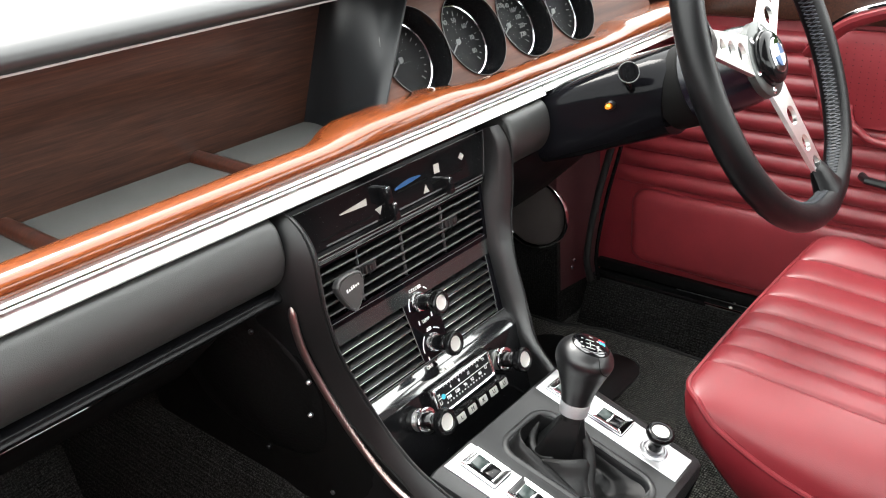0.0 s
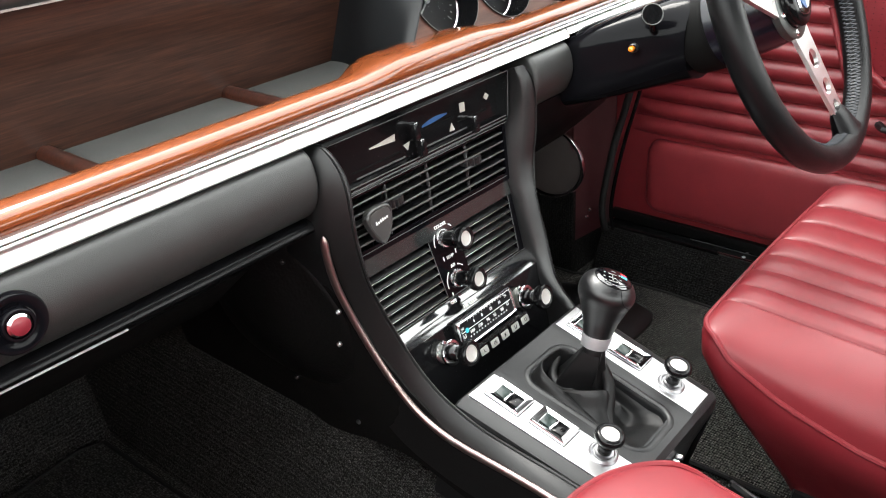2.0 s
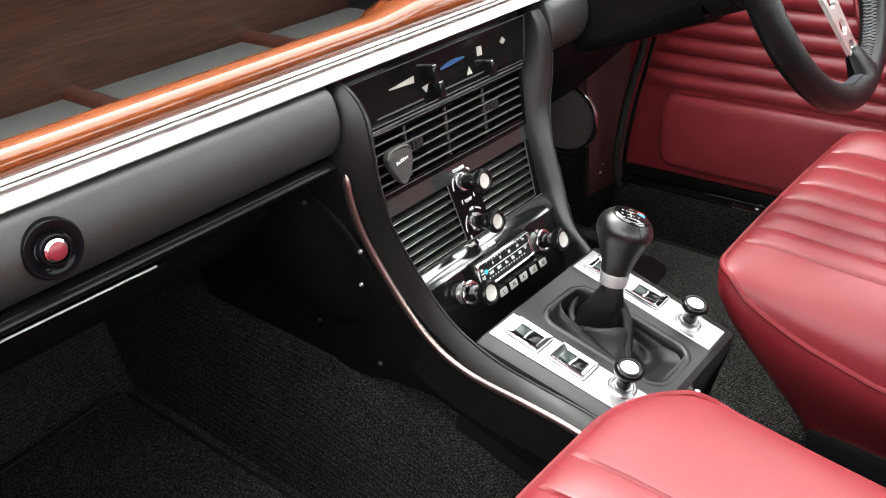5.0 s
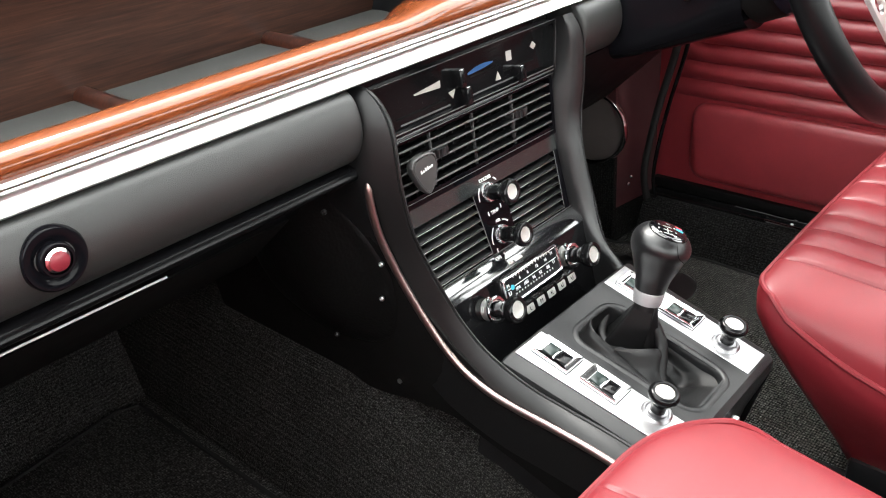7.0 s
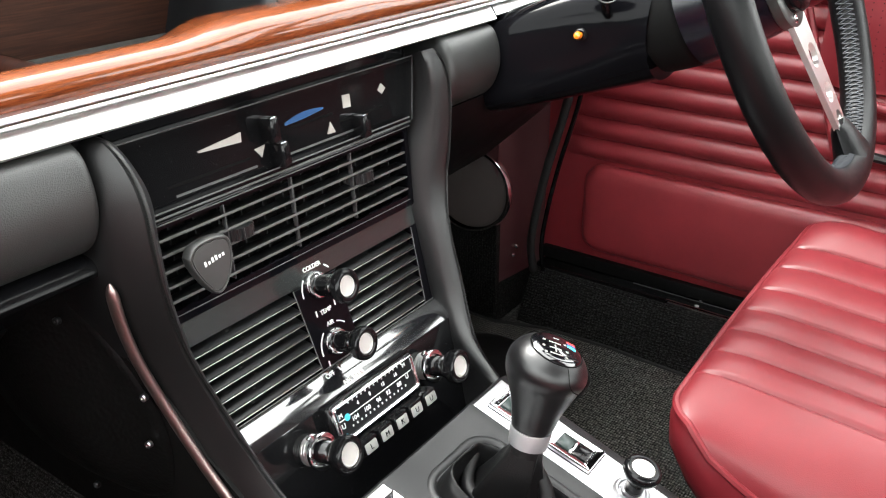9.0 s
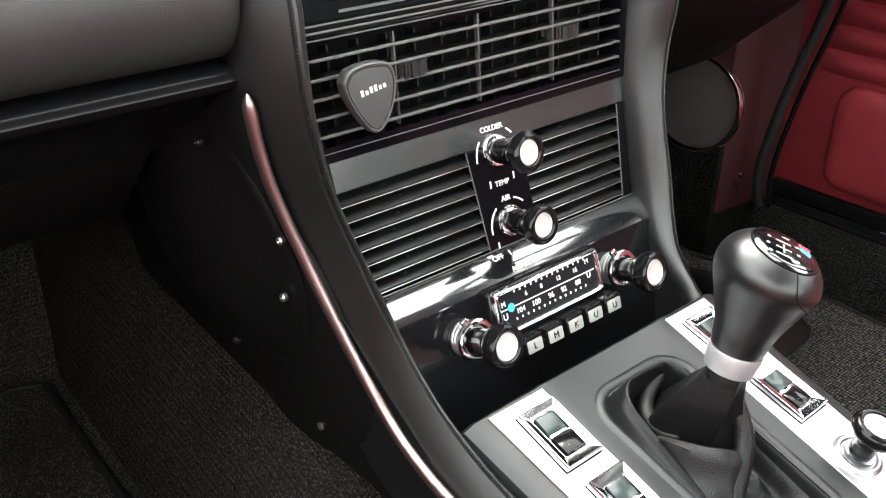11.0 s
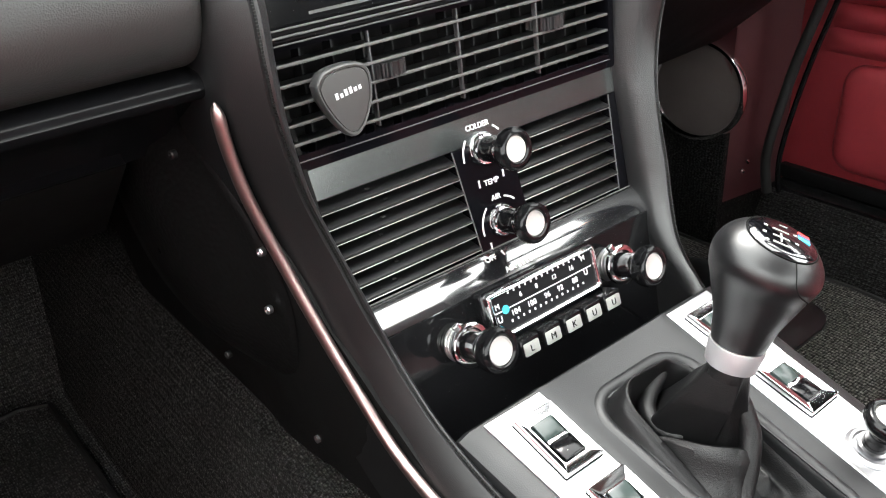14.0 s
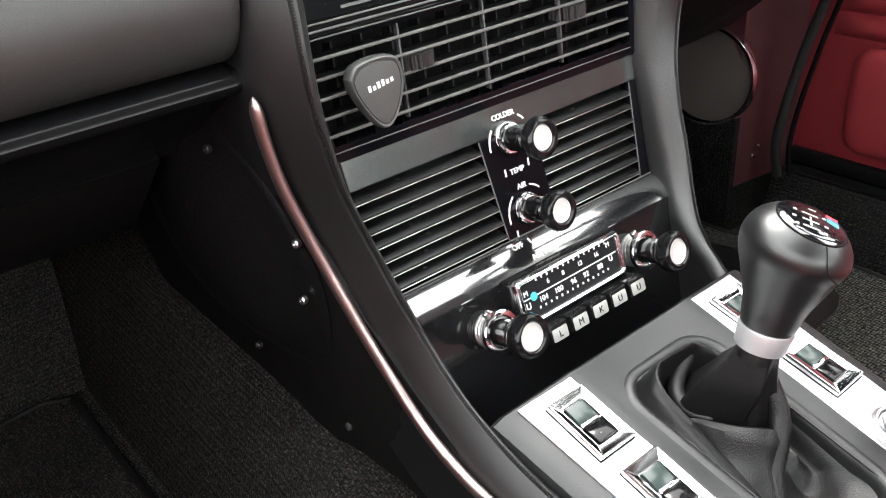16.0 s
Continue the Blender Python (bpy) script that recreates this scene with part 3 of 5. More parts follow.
    q = smoothpath([*rail_sec(x)[:8]], 3)
    rings.append([(x, y, z) for y, z in q] + [(x, y, z) for y, z in rail_sec(x)[8:]])
loft(bm, rings)
part("wood_rail", bm, WOODRAIL, dash, "polished orange-brown wood rail")
bm = nb()
extrude_x(bm, [(0.98, 6.565), (0.94, 6.567), (0.912, 6.574), (0.903, 6.586), (0.912, 6.597), (0.945, 6.602), (0.948, 6.608), (0.905, 6.613), (0.889, 6.63), (0.895, 6.65), (0.93, 6.663), (0.99, 6.663)], DX0, DX1)
part("chrome_moulding", bm, MOULD, dash, "thin chrome moulding")
bm = nb()
extrude_x(bm, [(0.99, 6.43), (0.885, 6.435), (0.872, 6.45), (0.94, 6.555), (0.955, 6.562), (1.02, 6.562)], DX0, 2.48)
part("satin_strip", bm, STRIP, dash, "satin metal strip")
bm = nb()
extrude_x(bm, [(0.99, 6.46), (0.90, 6.465), (0.888, 6.48), (0.94, 6.555), (0.955, 6.562), (1.02, 6.562)], 2.50, DX1)
part("satin_strip", bm, STRIP, dash, "satin metal strip")


def pad(x0, x1, name, lab=""):
    pr = smoothpath([(0.95, 6.43), (0.84, 6.36), (0.78, 6.2), (0.78, 6.02), (0.86, 5.84), (1.0, 5.74), (1.2, 5.72)], 4)
    pr = [tuple(p) for p in pr] + [(1.3, 5.8), (1.3, 6.43)]
    b = nb()
    n = 6
    rings = []
    for k in range(n + 1):
        a = k / n
        s = 0.88 + 0.12 * math.sqrt(1 - (1 - a) ** 2)
        cx, cz = 1.15, 6.1
        rings.append([(x0 + 0.07 * a, cx + (y - cx) * s, cz + (z - cz) * s) for y, z in pr])
    for k in range(n, -1, -1):
        a = k / n
        s = 0.88 + 0.12 * math.sqrt(1 - (1 - a) ** 2)
        rings.append([(x1 - 0.07 * a, cx + (y - cx) * s, cz + (z - cz) * s) for y, z in pr])
    loft(b, rings)
    return part(name, b, PADVINYL, dash, lab)


pad(DX0, -1.77, "knee_pad", "padded black vinyl roll")
pad(1.62, 2.44, "knee_pad")
bm = nb()
extrude_x(bm, [(1.4, 5.72), (1.0, 5.71), (0.95, 5.70), (0.915, 5.67), (0.905, 5.635), (0.92, 5.60), (0.97, 5.57), (1.1, 5.53), (1.75, 5.12), (1.78, 5.05), (1.9, 5.05), (1.9, 5.7)], DX0, -1.78)
part("lower_lip", bm, LIPBLACK, dash, "black lower lip")
bm = nb()
extrude_x(bm, [(1.9, 5.05), (1.75, 5.05), (2.6, 4.3), (4.5, 4.0), (4.5, 5.0)], DX0, -2.0)
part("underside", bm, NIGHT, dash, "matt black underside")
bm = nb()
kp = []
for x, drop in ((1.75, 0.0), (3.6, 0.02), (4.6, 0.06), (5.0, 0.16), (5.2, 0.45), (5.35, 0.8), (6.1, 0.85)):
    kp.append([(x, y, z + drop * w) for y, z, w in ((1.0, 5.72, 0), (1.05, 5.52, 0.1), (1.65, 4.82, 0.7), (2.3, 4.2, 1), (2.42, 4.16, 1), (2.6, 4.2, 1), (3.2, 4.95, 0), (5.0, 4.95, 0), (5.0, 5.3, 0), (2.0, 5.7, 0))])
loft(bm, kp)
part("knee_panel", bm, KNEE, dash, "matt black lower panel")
bm = nb()
tube(bm, [(-3.40, 1.655, 5.125), (-7.0, 1.65, 5.162)], 0.0115, 8)
part("edge_trim", bm, TRIM, dash, "thin chrome edge trim")
bm = nb()
extrude_x(bm, [(1.3, 6.45), (1.3, 6.5), (2.7, 6.5), (2.7, 6.45)], DX0, 0.5)
part("tray", bm, TRAY, dash, "grey lined tray")
bm = nb()
extrude_x(bm, [(2.61, 6.5), (2.33, 7.9), (2.6, 7.9), (2.76, 6.5)], DX0, 0.6)
part("veneer_panel", bm, WOODPANEL, dash, "dark wood veneer panel")
for px in (-1.31, -3.29):
    bm = nb()
    q = [(0.09 * math.cos(a), 0.09 * math.sin(a)) for a in (math.pi * k / 8 for k in range(9))] + [(-0.09, -0.04), (0.09, -0.04)]
    loft(bm, [[(px + 0.03 + u * s, y, 6.51 + v * s) for u, v in q] for y, s in ((2.62, 0.8), (2.6, 1.0), (1.42, 1.0))])
    part("tray_divider", bm, WOODPEG, dash, "small wooden divider")
bm = nb()
pr = smoothpath([(2.32, 7.87), (1.98, 7.86), (1.86, 7.89), (1.80, 7.95), (1.80, 8.02), (1.85, 8.09), (1.96, 8.15), (2.2, 8.22), (2.7, 8.32), (3.4, 8.42), (4.6, 8.46)], 5)
extrude_x(bm, [tuple(p) for p in pr] + [(4.6, 8.2), (2.5, 7.9)], DX0, 6.6)
part("top_pad", bm, TOPVINYL, dash, "black padded top")
bm = nb()
extrude_x(bm, [(2.0, 7.845), (1.865, 7.868), (1.855, 7.885), (1.9, 7.9), (2.02, 7.87)], DX0, 0.4)
part("pad_trim", bm, TRIM, dash, "thin bright trim")
bm = nb()
extrude_x(bm, [(2.78, 6.0), (2.78, 8.3), (8.9, 8.3), (8.9, 6.0)], -7, 7)
part("dash_body", bm, MATT, dash)

vent_button = thing("vent_button", (-4.54, 0.8, 6.11), "red push button in a black ring on the padding", "push button")
MB = axis_frame((-4.54, 0.768, 6.11), (0, -1, 0.05)) @ Matrix.Scale(0.76, 4)
bm = nb()
lathe(bm, [(0.30, -0.08), (0.295, -0.01), (0.275, 0.02), (0.25, 0.022), (0.2, 0.005), (0.165, -0.01), (0.155, 0.05), (0.145, 0.06), (0.125, 0.06), (0.12, 0.0)], MB, 40)
part("ring", bm, COLUMN, vent_button)
bm = nb()
lathe(bm, [(0.12, -0.02), (0.112, 0.06), (0.09, 0.08), (0.088, 0.06)], MB, 32)
part("collar", bm, CHROME, vent_button, "chrome collar")
bm = nb()
lathe(bm, [(0.09, 0.05), (0.088, 0.085), (0.06, 0.1), (0.0, 0.103)], MB, 32)
part("cap", bm, REDCAP, vent_button, "dark red cap")

# ---- instrument cluster ----
clus = thing("instrument_cluster", (2.6, 1.8, 6.6), "instrument cluster of four round gauges in a brown fascia", "instruments")
bm = nb()
rings = []
for z in (6.45, 6.7, 6.9, 7.1, 7.3, 7.5, 7.7, 7.9, 8.1):
    xb, yb = 0.188 + 0.175 * (z - 6.588), 2.63 - 0.2 * (z - 6.5)
    yf = 1.45 + 0.3 * (z - 7.2)
    xf = 0.39 + 0.475 * (z - 6.88) + 1.1 * (yf - 1.5)
    pr = smoothpath([(xb, yb), (xb + 0.01, yb - 0.22), (xb + 0.3 * (xf - xb) - 0.03, yb - 0.45 * (yb - yf)), (xb + 0.65 * (xf - xb) - 0.035, yb - 0.75 * (yb - yf)), (xf - 0.05, yf + 0.1), (xf, yf), (xf + 0.035, yf + 0.005), (xf + 0.05, yf + 0.05)], 5)
    rings.append([(x, y, z) for x, y in pr] + [(xb + 0.65 * (xf - xb) + 0.03, yb - 0.7 * (yb - yf), z), (xb + 0.06, yb, z)])
loft(bm, rings)
part("end_cheek", bm, CHEEKBLACK, clus, "black vinyl end cheek")
GC = [(1.02 + 1.042 * k, 7.20) for k in range(4)]
MG = plane_frame(1.60, 7.20, 27)
bm = nb()
# fascia with four round openings
N = 32
for i, (gx, gz) in enumerate(GC):
    x1 = gx + 0.521 if i < 3 else 6.2
    sq, ci = [], []
    for k in range(N):
        a = 2 * math.pi * k / N
        c, s = math.cos(a), math.sin(a)
        d = 1 / max(abs(c), abs(s))
        u, v = c * d, 0.78 * s * d
        # the outer end follows the leaning cheek
        x0 = gx - 0.521 if i else min(0.5 + (0.45 if v > 0 else 0.7) * v, gx - math.sqrt(max(0.0, 0.266 - v * v)))
        sq.append(MG @ Vector((gx + (x1 - gx) * u if u > 0 else gx + (gx - x0) * u, v, 0)))
        ci.append(MG @ Vector((gx + 0.51 * c, 0.51 * s, 0)))
    ci2 = [p + MG.to_3x3() @ Vector((0, 0, -0.05)) for p in ci]
    loft(bm, [sq, ci, ci2], caps=False)
part("fascia", bm, FASCIA, clus, "brown fascia")
for i, (gx, gz) in enumerate(GC):
    mg = MG @ Matrix.Translation((gx, 0, 0))
    bm = nb()
    lathe(bm, [(0.52, 0.0), (0.523, 0.02), (0.512, 0.025), (0.50, 0.0), (0.445, -0.27), (0.46, -0.30), (0.51, -0.1)], mg, 40)
    cup = part("gauge_cup", bm, GLOSS, clus, "deep black gauge cup")
    bm = nb()
    lathe(bm, [(0.523, 0.02), (0.521, 0.027), (0.517, 0.027), (0.514, 0.02)], mg, 40)
    part("cup_edge", bm, SLATEDGE, cup, "fine bright edge")
    bm = nb()
    lathe(bm, [(0.452, -0.26), (0.445, -0.235), (0.432, -0.24), (0.43, -0.27)], mg, 40)
    part("bezel", bm, CHROME, cup, "chrome bezel")
    bm = nb()
    lathe(bm, [(0.44, -0.30), (0.44, -0.285), (0.0, -0.285)], mg, 32)
    part("dial", bm, DIAL, cup, "black dial")
    bm = nb()
    for k in range(22):
        a = radians(225 - 270 * k / 21)
        L = 0.06 if k % 3 == 0 else 0.03
        box(bm, 0.39 - L, 0.39, -0.006, 0.006, -0.285, -0.28, m=mg @ Matrix.Rotation(a, 4, "Z"))
    part("dial_marks", bm, DIALPRINT, cup, "white scale marks", smooth=False)
    nums = [(), [str(q) for q in range(10, 90, 10)], [str(q) for q in range(20, 240, 20)], ()][i]
    for k, s in enumerate(nums):
        a = radians(215 - 250 * k / (len(nums) - 1))
        lettering(s, 0.085, mg @ Matrix.Translation((0.275 * math.cos(a), 0.275 * math.sin(a), -0.28)), DIALPRINT, cup, "numerals")
    bm = nb()
    box(bm, -0.05, 0.3, -0.008, 0.008, -0.27, -0.262, m=mg @ Matrix.Rotation(radians(215), 4, "Z"))
    lathe(bm, [(0.035, -0.28), (0.035, -0.255), (0.0, -0.25)], mg, 16)
    part("needle", bm, DIALPRINT, cup, "pale needle")
    bm = nb()
    lathe(bm, [(0.435, -0.243), (0.435, -0.24), (0.0, -0.238)], mg, 24)
    g = part("gauge_glass", bm, glass, cup, "clear gauge glass")
    g.visible_shadow = False
bm = nb()
extrude_x(bm, [(1.7, 7.92), (1.5, 7.9), (1.4, 8.0), (1.5, 8.2), (2.2, 8.35), (2.2, 7.9)], 0.4, 6.2)
part("hood", bm, PADVINYL, clus, "black padded hood")

# ---- steering ----
WC, WR, WT, DISH = Vector((3.46, -1.398, 6.894)), 1.792, radians(24.1), -0.107
WN = Vector((0, -math.cos(WT), math.sin(WT)))
WM = Matrix.Translation(WC) @ Matrix.Rotation(radians(2.4), 4, "Z") @ Matrix(((1, 0, 0, 0), (0, math.sin(WT), -math.cos(WT), 0), (0, math.cos(WT), math.sin(WT), 0), (0, 0, 0, 1)))

col = thing("steering_column", (3.54, 0.4, 5.6), "gloss black steering column housing", "steering column")
bm = nb()
rings = []
for t in [k / 10 for k in range(11)]:
    e = t * t * (3 - 2 * t)
    y = 0.98 - 1.36 * t
    cz = 5.98 + 0.44 * t
    hw, hh = 1.10 - 0.5 * e, 0.50 + 0.06 * e
    pw = 5 - 3 * e
    r = []
    for k in range(36):
        a = 2 * math.pi * k / 36
        c, s = math.cos(a), math.sin(a)
        r.append((3.54 + hw * abs(c) ** (2 / pw) * (1 if c > 0 else -1), y, cz + hh * abs(s) ** (2 / pw) * (1 if s > 0 else -1)))
    rings.append(r)
loft(bm, rings)
part("housing", bm, COLGLOSS, col)
MCOL = axis_frame(WC - WN * 0.92, WN)
bm = nb()
lathe(bm, [(0.48, -0.3), (0.5, 0.0), (0.49, 0.04), (0.465, 0.06), (0.465, 0.27), (0.44, 0.30), (0.35, 0.31)], MCOL, 40)
part("shroud", bm, NIGHT, col, "matt black shroud")
bm = nb()
lathe(bm, [(0.02, -0.1), (0.035, -0.1), (0.038, 0.0), (0.028, 0.035), (0.0, 0.045)], axis_frame((2.62, 0.12, 6.36), (-0.95, -0.25, 0.15)), 16)
part("warning_lamp", bm, AMBER, col, "small amber lamp")
bm = nb()
lathe(bm, [(0.055, -0.08), (0.055, -0.01), (0.042, 0.01)], axis_frame((2.66, 0.12, 6.36), (-0.95, -0.25, 0.15)), 16)
part("lamp_ring", bm, SATIN, col)

stalk = thing("indicator_stalk", (2.9, -0.3, 6.5), "black control stalk with a round knob", "control stalk")
bm = nb()
tube(bm, smoothpath([(3.15, 0.0, 6.42), (2.98, -0.02, 6.47), (2.82, -0.04, 6.58), (2.76, -0.05, 6.72)], 6), 0.045, 10)
part("arm", bm, GLOSS, stalk)
MSK = axis_frame((2.74, -0.06, 6.745), (-0.72, -0.55, 0.42))
bm = nb()
lathe(bm, [(0.122, 0.035), (0.125, 0.045), (0.12, 0.054), (0.112, 0.05)], MSK, 32)
part("knob_ring", bm, SLATEDGE, stalk, "thin bright ring")
bm = nb()
lathe(bm, [(0.04, -0.06), (0.1, -0.05), (0.12, 0.0), (0.12, 0.045), (0.105, 0.048), (0.0, 0.04)], MSK, 28)
part("knob", bm, GLOSS, stalk)

wheel = thing("steering_wheel", tuple(WC), "three-spoke sports steering wheel with leather rim", "steering wheel")
bm = nb()
tube(bm, [WM @ Vector((WR * math.cos(a), WR * math.sin(a), 0)) for a in (2 * math.pi * k / 96 for k in range(96))], 0.16, 18, loop=True, up=tuple(WN))
rim = part("rim", bm, RIMHIDE, wheel, "black leather rim")
bm = nb()
NL = 200
for sg in (1, -1):
    for k in range(NL):
        row = []
        for j in range(4):
            phi = radians(4 + sg * (27 - 18 * j))
            a = 2 * math.pi * (k + j / 3) / NL
            row.append(WM @ Vector(((WR - 0.165 * math.cos(phi)) * math.cos(a), (WR - 0.165 * math.cos(phi)) * math.sin(a), 0.165 * math.sin(phi))))
        tube(bm, row, 0.009, 4)
part("rim_lacing", bm, GREYLEATHER, rim, "grey laced seam", kind="stuff")
SPIN = -78.7
WH = WM @ Matrix.Translation((0, 0, DISH))
for k in range(3):
    ms = WH @ Matrix.Rotation(radians(SPIN + 120 * k), 4, "Z") @ Matrix.Rotation(-math.atan(-DISH / 1.6), 4, "Y")
    bm = nb()
    r0, r1 = 0.22, 1.47
    holes = [(0.62, 0.115), (0.90, 0.10), (1.14, 0.085), (1.34, 0.07)] if k != 0 else [(0.72, 0.115), (1.085, 0.10), (1.35, 0.08)]
    # plate: strips between and around the holes
    cuts = [r0] + [c + s * rr for c, rr in holes for s in (-1, 1)] + [r1]

    def wd(r):
        return 0.235 - 0.10 * (r - r0) / (r1 - r0)
    for i in range(0, len(cuts), 2):
        a, b = cuts[i], cuts[i + 1]
        poly = [(a, -wd(a)), (b, -wd(b)), (b, wd(b)), (a, wd(a))]
        prism(bm, poly, -0.025, 0.025, ms)
    for c, rr in holes:
        for sg in (1, -1):
            top, arc = [], []
            for q in range(9):
                an = math.pi * q / 8
                arc.append((c - rr * math.cos(an), sg * rr * math.sin(an)))
                u = c - rr + 2 * rr * q / 8
                top.append((u, sg * wd(u)))
            rings = [[ms @ Vector((*arc[q], -0.025)), ms @ Vector((*top[q], -0.025)), ms @ Vector((*top[q], 0.025)), ms @ Vector((*arc[q], 0.025))] for q in range(9)]
            loft(bm, rings)
    part("spoke", bm, ALU, wheel, "drilled satin metal spoke", smooth=False)
    bm = nb()
    loft(bm, [[ms @ Vector((r, w * math.cos(a), h * math.sin(a))) for a in (2 * math.pi * j / 12 for j in range(12))] for r, w, h in ((1.39, 0.15, 0.05), (1.45, 0.17, 0.09), (1.61, 0.21, 0.13), (1.73, 0.33, 0.15))])
    part("spoke_cover", bm, RIMHIDE, wheel, "black leather spoke end")
bm = nb()
lathe(bm, [(0.50, -0.75), (0.45, -0.2), (0.42, -0.04), (0.2, -0.03)], WH, 40)
part("boss", bm, WIPE, wheel, "black boss with a blue reflection in its colour")
bm = nb()
lathe(bm, [(0.43, -0.03), (0.43, 0.045), (0.41, 0.06), (0.2, 0.06)], WH, 48)
part("hub_plate", bm, HUB, wheel, "grey hub plate")
for k in range(6):
    a = radians(60 * k + 15)
    bm = nb()
    lathe(bm, [(0.042, 0.05), (0.042, 0.075), (0.025, 0.078), (0.02, 0.065), (0.0, 0.065)], WH @ Matrix.Translation((0.355 * math.cos(a), 0.355 * math.sin(a), 0)), 12)
    part("hub_bolt", bm, CHROME, wheel, "bright bolt")
bm = nb()
lathe(bm, [(0.31, 0.05), (0.31, 0.12), (0.29, 0.16), (0.24, 0.19), (0.19, 0.19)], WH, 40)
horn = part("horn_button", bm, GLOSS, wheel, "black horn button")
bm = nb()
lathe(bm, [(0.2, 0.17), (0.195, 0.2), (0.17, 0.205), (0.0, 0.21)], WH, 32)
part("emblem", bm, CHROME, horn, "round emblem")
for k, m_ in ((0, BLUE), (2, BLUE), (1, WHITE), (3, WHITE)):
    bm = nb()
    prism(bm, [(0, 0)] + [(0.125 * math.cos(radians(90 * k + 10 * j)), 0.125 * math.sin(radians(90 * k + 10 * j))) for j in range(10)], 0.2, 0.216, WH)
    part("emblem_field", bm, m_, horn, smooth=False)

# ---- centre console ----
cons = thing("centre_console", (0, 0.6, 2.8), "black leather centre console with padded cheeks", "console")


def driver_cheek():
    """Driver-side cheek: stitched outer seam, crease and inner border sweep down to the deck."""
    rows = [(1.46, 0.85, 6.36, 1.37, 0.90, 6.345, 1.41, 1.05, 6.30), (1.502, 0.80, 6.29, 1.368, 0.84, 6.23, 1.40, 1.03, 6.22), (1.548, 0.763, 6.15, 1.373, 0.81, 6.10, 1.385, 1.02, 6.10),
            (1.578, 0.75, 5.95, 1.376, 0.80, 5.90, 1.35, 0.995, 5.88), (1.568, 0.75, 5.55, 1.36, 0.80, 5.50, 1.275, 0.96, 5.50), (1.525, 0.75, 5.28, 1.33, 0.805, 5.22, 1.245, 0.94, 5.20),
            (1.463, 0.705, 5.02, 1.31, 0.78, 5.00, 1.235, 0.92, 5.00), (1.42, 0.65, 4.85, 1.297, 0.735, 4.85, 1.24, 0.885, 4.82), (1.395, 0.585, 4.65, 1.275, 0.67, 4.62, 1.24, 0.83, 4.62),
            (1.38, 0.515, 4.46, 1.258, 0.614, 4.43, 1.228, 0.775, 4.42), (1.345, 0.438, 4.275, 1.243, 0.55, 4.26, 1.225, 0.72, 4.23), (1.29, 0.35, 4.10, 1.20, 0.465, 4.09, 1.215, 0.67, 4.08),
            (1.21, 0.225, 3.935, 1.13, 0.35, 3.935, 1.19, 0.60, 3.90), (1.165, 0.10, 3.82, 1.09, 0.20, 3.80, 1.15, 0.45, 3.72), (1.12, -0.04, 3.735, 1.05, 0.02, 3.70, 1.10, 0.2, 3.6), (1.08, -0.2, 3.62, 1.0, -0.15, 3.58, 1.05, 0.0, 3.45)]
    st = smoothpath(rows, 6)
    rings, seam = [], []
    for k, r in enumerate(st):
        sm, cr, inn = Vector(r[:3]), Vector(r[3:6]), Vector(r[6:])
        a, b = st[max(k - 1, 0)], st[min(k + 1, len(st) - 1)]
        ty, tz = abs(b[1] - a[1]), abs(b[2] - a[2])
        L = math.hypot(ty, tz)
        d = Vector((0, tz / L, -ty / L))
        out = sm + Vector((0.035, 0, 0)) + d * 0.05
        rings.append([inn + d * 0.3, inn, inn.lerp(cr, 0.5) - d * 0.012, inn.lerp(cr, 0.88) - d * 0.014, cr + Vector((0.015, 0, 0)) - d * 0.015, cr.lerp(sm, 0.35) - d * 0.024, cr.lerp(sm, 0.7) - d * 0.02, cr.lerp(sm, 0.84) - d * 0.017, cr.lerp(sm, 0.9) - d * 0.009, cr.lerp(sm, 0.96) - d * 0.015,
                      sm + Vector((0.012, 0, 0)) + d * 0.002, out, out + Vector((0.02, 0, 0)) + d * 0.12, out + Vector((0.1, 0, 0)) + d * 0.4])
        seam.append(cr.lerp(sm, 0.86) - d * 0.017)
    bm = nb()
    loft(bm, [r[:10] + [r[9] + (r[0] - r[1])] for r in rings])
    ob = part("cheek", bm, CHEEKHIDE, cons, "padded black leather cheek")
    bm = nb()
    loft(bm, [r[9:] + [r[9] + (r[0] - r[1])] for r in rings])
    part("shaded_side", bm, CHEEKSHADE, ob, "plain black side, darkened as in shade")
    bm = nb()
    for i in range(3, len(seam) - 1):
        for k in range(3):
            tube(bm, [seam[i].lerp(seam[i + 1], k / 3 + 0.05), seam[i].lerp(seam[i + 1], k / 3 + 0.26)], 0.0115, 4)
    part("seam", bm, STITCH, ob, "black thread seam", kind="stuff")


def passenger_cheek():
    """Passenger-side cheek: seam, inner edge and outer edge sweep down and run back beside the deck."""
    rows = [(-1.63, 1.00, 6.39, -1.57, 1.03, 6.36, -1.71, 1.03, 6.35), (-1.625, 0.84, 6.365, -1.545, 0.89, 6.33, -1.75, 0.92, 6.28),
            (-1.615, 0.70, 6.24, -1.515, 0.78, 6.20, -1.775, 0.85, 6.13), (-1.61, 0.62, 6.05, -1.507, 0.70, 6.04, -1.785, 0.81, 5.98),
            (-1.61, 0.59, 5.76, -1.507, 0.685, 5.775, -1.79, 0.81, 5.74), (-1.58, 0.605, 5.48, -1.505, 0.66, 5.46, -1.785, 0.825, 5.53),
            (-1.505, 0.62, 5.11, -1.455, 0.645, 5.10, -1.71, 0.845, 5.12), (-1.44, 0.61, 4.88, -1.385, 0.64, 4.85, -1.645, 0.83, 4.87),
